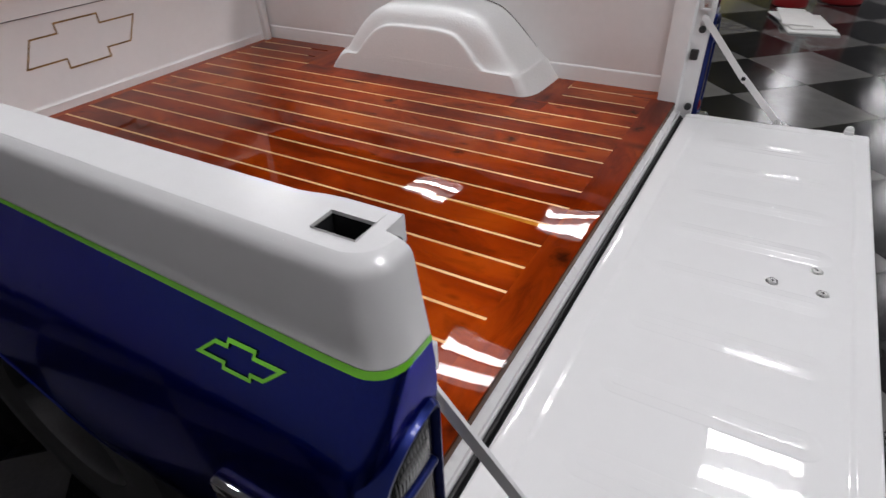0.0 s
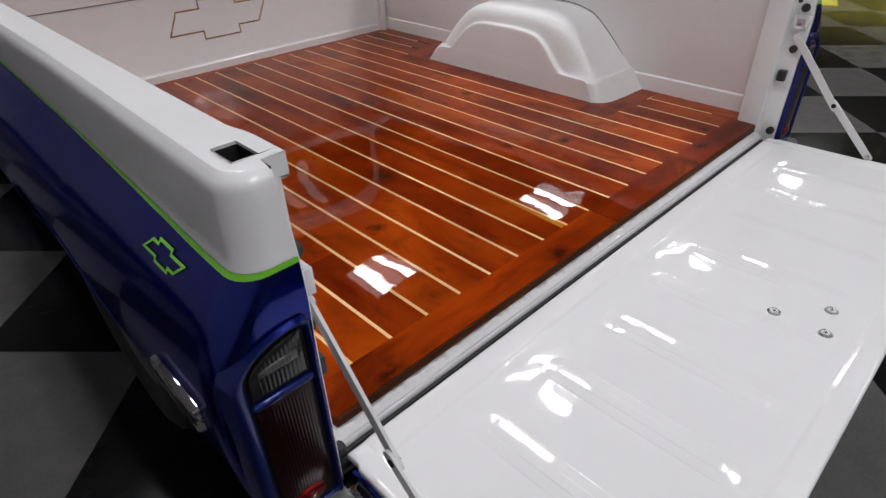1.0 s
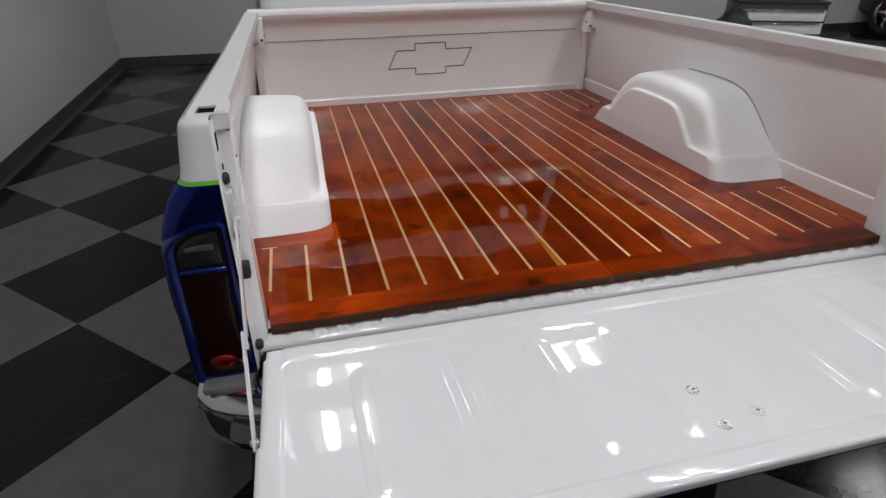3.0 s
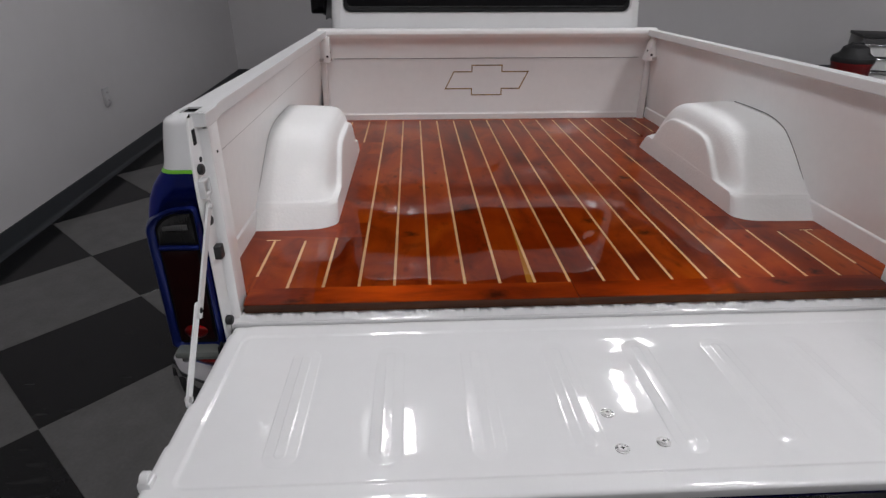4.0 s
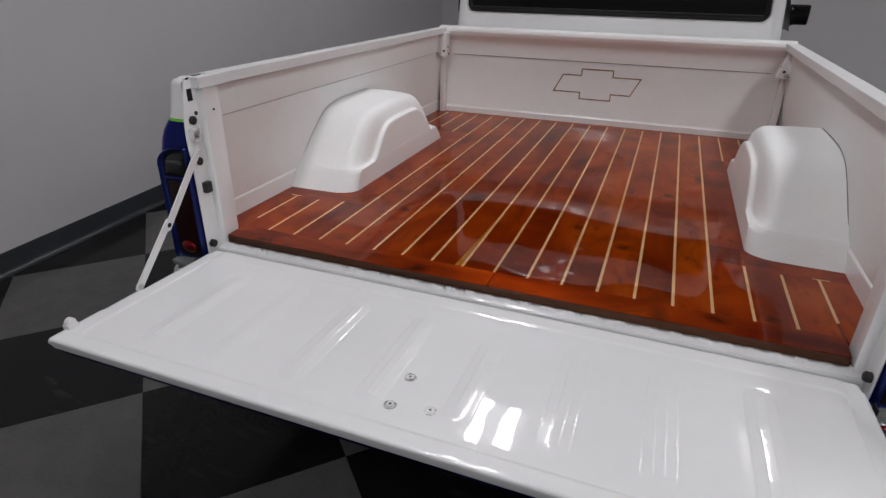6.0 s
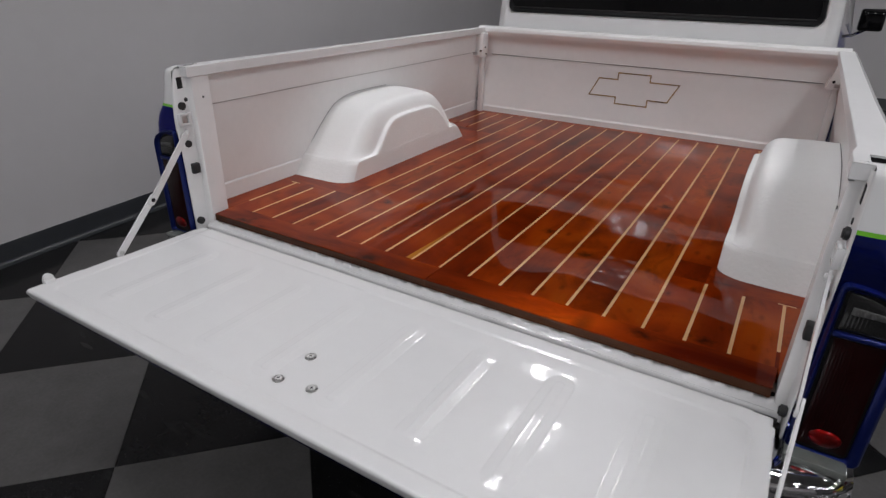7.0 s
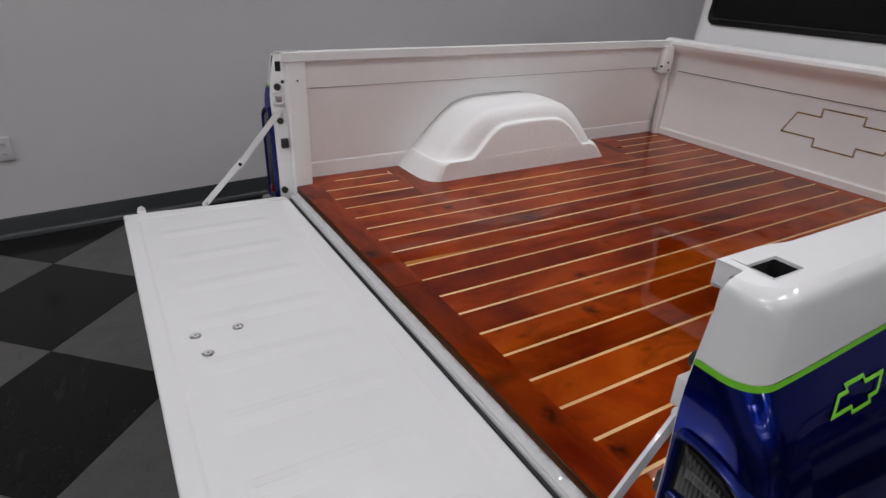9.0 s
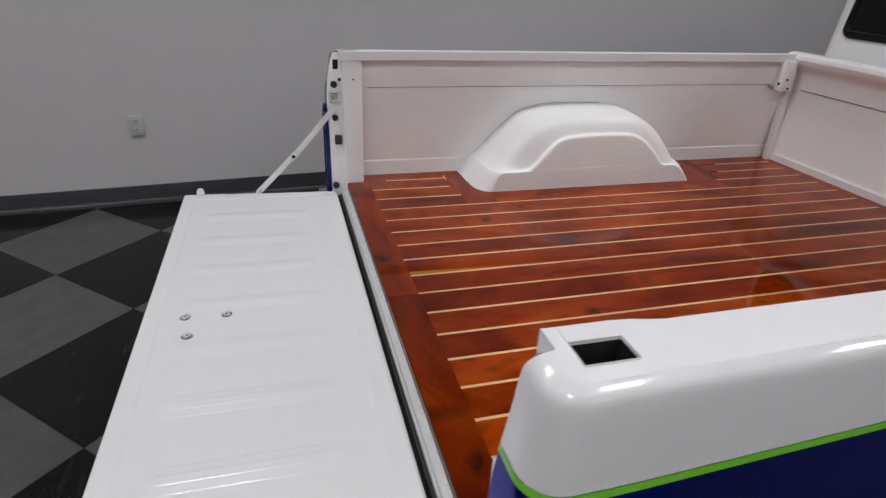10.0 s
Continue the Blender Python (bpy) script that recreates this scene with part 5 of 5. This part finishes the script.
# ---- things farther off in the showroom ----
def shop_vac(x, y):
    t = thing("shop_vacuum", "red wet and dry vacuum with black lid on the floor", "vacuum cleaner", at=(x, y, 0))
    bm = bmesh.new()
    prof = [(0.0, 0.10), (0.17, 0.10), (0.18, 0.115), (0.205, 0.50), (0.215, 0.515), (0.215, 0.535), (0.20, 0.54)]
    grid(bm, [[(r * math.cos(a), r * math.sin(a), z) for r, z in prof] for a in (2 * math.pi * k / 32 for k in range(33))])
    bmesh.ops.recalc_face_normals(bm, faces=bm.faces[:])
    part("drum", bm, RED_PAINT, t, "red plastic drum")
    bm = bmesh.new()
    prof = [(0.215, 0.535), (0.222, 0.55), (0.215, 0.60), (0.15, 0.66), (0.13, 0.73), (0.09, 0.76), (0.0, 0.765)]
    grid(bm, [[(r * math.cos(a), r * math.sin(a), z) for r, z in prof] for a in (2 * math.pi * k / 32 for k in range(33))])
    bmesh.ops.recalc_face_normals(bm, faces=bm.faces[:])
    part("lid", bm, RUBBER, t, "black motor lid")
    part("carry_handle", tube([(-0.09, 0, 0.74), (-0.07, 0, 0.79), (0.07, 0, 0.79), (0.09, 0, 0.74)], 0.012), RUBBER, t)
    for k in range(4):
        a = math.pi / 4 + k * math.pi / 2
        b = bmesh.new()
        disc(b, (0.18 * math.cos(a), 0.18 * math.sin(a), 0.03), 0.03, 0.025, "x", 16, 0.004)
        box(b, 0.18 * math.cos(a) - 0.015, 0.18 * math.cos(a) + 0.015, 0.18 * math.sin(a) - 0.015, 0.18 * math.sin(a) + 0.015, 0.05, 0.14, 0.003)
        part("caster", b, RUBBER, t)
    for c in t.children:
        c.data.transform(Matrix.Diagonal((0.93, 0.93, 0.75, 1)))


def tool_cabinet(x, y, rz, h=0.86):
    t = thing("tool_cabinet", "tool cabinet with full-width drawers, white for reflections on bright steel", "tool cabinet", at=(x, y, 0), rz=rz)
    part("body", bx(-0.5, 0.5, -0.25, 0.25, 0.10, h, 0.008), ALLOY, t, "dark grey cabinet body")
    n = 3
    for k in range(n):
        z0 = 0.13 + k * (h - 0.17) / n
        # drawer fronts are white in place of lamp reflections on bright steel
        d = part("drawer", bx(-0.48, 0.48, -0.262, -0.249, z0, z0 + (h - 0.17) / n - 0.02, 0.004), STEEL_GLARE, t)
        part("handle", bx(-0.45, 0.45, -0.285, -0.261, z0 + (h - 0.17) / n - 0.035, z0 + (h - 0.17) / n - 0.02, 0.004), CHROME, d)
    part("top", bx(-0.51, 0.51, -0.26, 0.26, h, h + 0.03, 0.006), RUBBER, t)
    for sx in (-0.42, 0.42):
        for sy in (-0.18, 0.18):
            b = bmesh.new()
            disc(b, (sx, sy, 0.05), 0.05, 0.035, "y", 16, 0.004)
            part("caster", b, RUBBER, t)


def wheel_ramp(x, y, rz):
    t = thing("wheel_ramp", "bright yellow plastic wedge ramp on the floor", "ramp", at=(x, y, 0), rz=rz)
    prof = [(-0.30, 0.0), (-0.28, 0.02), (0.22, 0.12), (0.30, 0.12), (0.30, 0.0)]
    bm = extrude_profile(prof, lambda p: (p[0], -0.14, p[1]), lambda p: (p[0], 0.14, p[1]), closed=True, caps=True)
    bmesh.ops.recalc_face_normals(bm, faces=bm.faces[:])
    bmesh.ops.bevel(bm, geom=bm.edges[:], offset=0.006, segments=2, affect="EDGES")
    part("wedge", bm, YELLOW, t)


def bin_red(x, y, r, h):
    t = thing("red_drum", "red steel drum with dark rim standing on the floor", "drum", at=(x, y, 0))
    bm = bmesh.new()
    prof = [(0.0, 0.0), (r - 0.01, 0.0), (r, 0.01), (r, h * 0.32), (r + 0.012, h * 0.34), (r, h * 0.36), (r, h * 0.64), (r + 0.012, h * 0.66), (r, h * 0.68), (r, h - 0.01), (r - 0.01, h), (0.0, h)]
    grid(bm, [[(p * math.cos(a), p * math.sin(a), z) for p, z in prof] for a in (2 * math.pi * k / 32 for k in range(33))])
    bmesh.ops.recalc_face_normals(bm, faces=bm.faces[:])
    part("shell", bm, RED_PAINT, t)
    bm = tube([(r * math.cos(2 * math.pi * k / 32), r * math.sin(2 * math.pi * k / 32), h) for k in range(32)], 0.012, 8, closed=True)
    part("rim", bm, RUBBER, t)


def board_stack(x, y, rz):
    for k, (dx, dy, a, lx, ly) in enumerate(((0, 0, 0, 0.33, 0.20), (0.05, 0.04, 9, 0.30, 0.18), (0.10, 0.10, -6, 0.30, 0.12))):
        t = thing("flat_board", "flat white board lying in a stack on the floor", "board", group="stack of boards", at=(x + dx, y + dy, 0.014 * k), rz=rz + a)
        part("sheet", bx(-lx, lx, -ly, ly, 0.0, 0.014, 0.003), CARD, t)


shop_vac(4.28, 5.0)
tool_cabinet(5.10, 5.33, -22, 0.60)
wheel_ramp(6.45, 1.45, 25)
bin_red(5.75, -0.12, 0.16, 0.62)
bin_red(6.15, -0.55, 0.20, 0.66)
board_stack(5.02, -0.30, 15)


def parked_car(x, y, rz, paint, label):
    """A dark saloon standing along the far side, its nose towards -y of its own axes."""
    t = thing("parked_car", label, "car", at=(x, y, 0), rz=rz)
    # half outlines of the body, station by station: y, half width, sill, shoulder
    stations = ((-2.30, 0.62, 0.34, 0.62), (-2.22, 0.76, 0.28, 0.70), (-1.9, 0.84, 0.24, 0.80), (-1.0, 0.88, 0.22, 0.90), (0.0, 0.89, 0.22, 0.93), (1.0, 0.89, 0.22, 0.94), (1.8, 0.86, 0.25, 0.93), (2.2, 0.78, 0.30, 0.88), (2.30, 0.64, 0.38, 0.78))
    bm = bmesh.new()
    rows = []
    for yy, hw, z0, z1 in stations:
        half = [(0.0, z0), (hw * 0.9, z0), (hw * 0.99, z0 + 0.06), (hw, (z0 + z1) / 2), (hw * 0.97, z1 - 0.06), (hw * 0.9, z1 - 0.01), (hw * 0.6, z1 + 0.02), (0.0, z1 + 0.03)]
        rows.append([(px, yy, pz) for px, pz in half] + [(-px, yy, pz) for px, pz in half[-2:0:-1]])
    vs = grid(bm, rows, closed=True)
    bm.faces.new(vs[0])
    bm.faces.new(vs[-1][::-1])
    bmesh.ops.recalc_face_normals(bm, faces=bm.faces[:])
    body = part("body", bm, paint, t, angle=50)
    bm = bmesh.new()
    rows = [[(sx * w, yy, z) for sx, z in ((1.0, 0.90), (0.80, 1.34), (0.6, 1.39), (-0.6, 1.39), (-0.80, 1.34), (-1.0, 0.90))] for yy, w in ((-0.35, 0.76), (0.1, 0.78), (1.0, 0.78), (1.45, 0.74))]
    rows[0] = [(p[0], -0.75 if p[2] < 1 else p[1], p[2]) for p in rows[0]]
    rows[-1] = [(p[0], 1.75 if p[2] < 1 else p[1], p[2]) for p in rows[-1]]
    vs = grid(bm, rows)
    bm.faces.new(vs[0])
    bm.faces.new(vs[-1][::-1])
    bmesh.ops.recalc_face_normals(bm, faces=bm.faces[:])
    part("roof", bm, paint, t, angle=40)
    for sx in (-1, 1):
        part("sill_trim", bx(*sorted((sx * 0.872, sx * 0.90)), -0.95, 0.95, 0.27, 0.33, 0.01), CHROME, t, "chrome sill trim")
        part("side_window", bx(*sorted((sx * 0.66, sx * 0.72)), -0.30, 1.25, 1.0, 1.28, 0.01), BLACK_GLASS, t, "dark side window")
        for yy in (-1.42, 1.40):
            w = part("wheel", tyre(0.31, 0.20, 0.20), TYRE, t, "black tyre")
            w.matrix_basis = pose(sx * 0.83, yy, 0.31, 0, 0, 90)
            part("rim", rim(0.205, sx), CHROME, w, "chrome wheel rim")
    for yy in (-2.27, 2.27):
        part("bumper", bx(-0.80, 0.80, yy - 0.06, yy + 0.06, 0.40, 0.52, 0.03), CHROME, t, "chrome bumper")
    return body


def yellow_ball(x, y, z, r):
    t = thing("jack_stand", "yellow ball handle on a dark jack stand", "jack stand", at=(x, y, 0))
    bm = bmesh.new()
    bmesh.ops.create_uvsphere(bm, u_segments=20, v_segments=12, radius=r)
    for v in bm.verts:
        v.co = (v.co.x, v.co.y, v.co.z * 1.1 + z)
    part("ball", bm, YELLOW, t, "bright yellow knob")
    part("stem", tube([(0, 0, 0.02), (0, 0, z - r)], 0.015), RUBBER, t)
    b = bmesh.new()
    disc(b, (0, 0, 0.012), 0.10, 0.024, "z", 20, 0.004)
    part("foot", b, RUBBER, t)


parked_car(8.6, 4.6, 2.3, MAROON, "dark maroon saloon car with bright chrome sill trim")
parked_car(11.6, 1.5, 8, YELLOW, "bright yellow saloon car with chrome sill trim")
yellow_ball(7.15, 4.74, 0.29, 0.07)


# ---- floor tiles, laid cornerwise to the truck ----
E1, E2, ORG = Vector((-0.4226, 0.4153)), Vector((0.4153, 0.4226)), Vector((-1.255, 0.8166))
GAP = 0.0012


def tile_mesh(name, material):
    a, b = E1 * (0.5 - GAP), E2 * (0.5 - GAP)
    bm = bmesh.new()
    top = [(-a - b) * 0.996, (b - a) * 0.996, (a + b) * 0.996, (a - b) * 0.996]
    low = [-a - b, b - a, a + b, a - b]
    grid(bm, [[(*p, -0.003) for p in low], [(*p, -0.0008) for p in low], [(*p, 0.0) for p in top]], closed=True)
    bm.faces.new([bm.verts.new((*p, 0.0)) for p in top])
    bmesh.ops.remove_doubles(bm, verts=bm.verts, dist=1e-5)
    bmesh.ops.recalc_face_normals(bm, faces=bm.faces[:])
    return mesh_of(name, bm, material, smooth=False)


tile_data = (tile_mesh("tile_grey", TILE_LIGHT), tile_mesh("tile_black", TILE_DARK))
back = ROOM.inverted()
spots = []
for i in range(-26, 27):
    for j in range(-26, 27):
        c = ORG + E1 * (i + 0.5) + E2 * (j + 0.5)
        q = back @ Vector((c.x, c.y, 0))
        if U0 - 0.25 < q.x < U1 + 0.25 and V0 - 0.25 < q.y < V1 + 0.25:
            spots.append((math.hypot(c.x + 0.3, c.y - 1.0), c, (i + j) % 2))
spots.sort(key=lambda e: e[0])
for _, c, odd in spots[:290]:
    ob = new("floor_tile", tile_data[odd])
    ob.parent = floor
    ob.matrix_parent_inverse = floor.matrix_basis.inverted()
    ob.matrix_basis = pose(c.x, c.y, 0)
for odd in (0, 1):
    verts, faces = [], []
    src = tile_data[odd]
    for _, c, o in spots[290:]:
        if o == odd:
            n = len(verts)
            verts += [(v.co.x + c.x, v.co.y + c.y, v.co.z) for v in src.vertices]
            faces += [tuple(n + k for k in p.vertices) for p in src.polygons]
    me = bpy.data.meshes.new("far_tiles")
    me.from_pydata(verts, [], faces)
    me.materials.append(src.materials[0])
    ob = new("far_tiles", me)
    ob.parent = floor
    ob.matrix_parent_inverse = floor.matrix_basis.inverted()
    tagged(ob, "remaining vinyl floor tiles", kind="stuff")
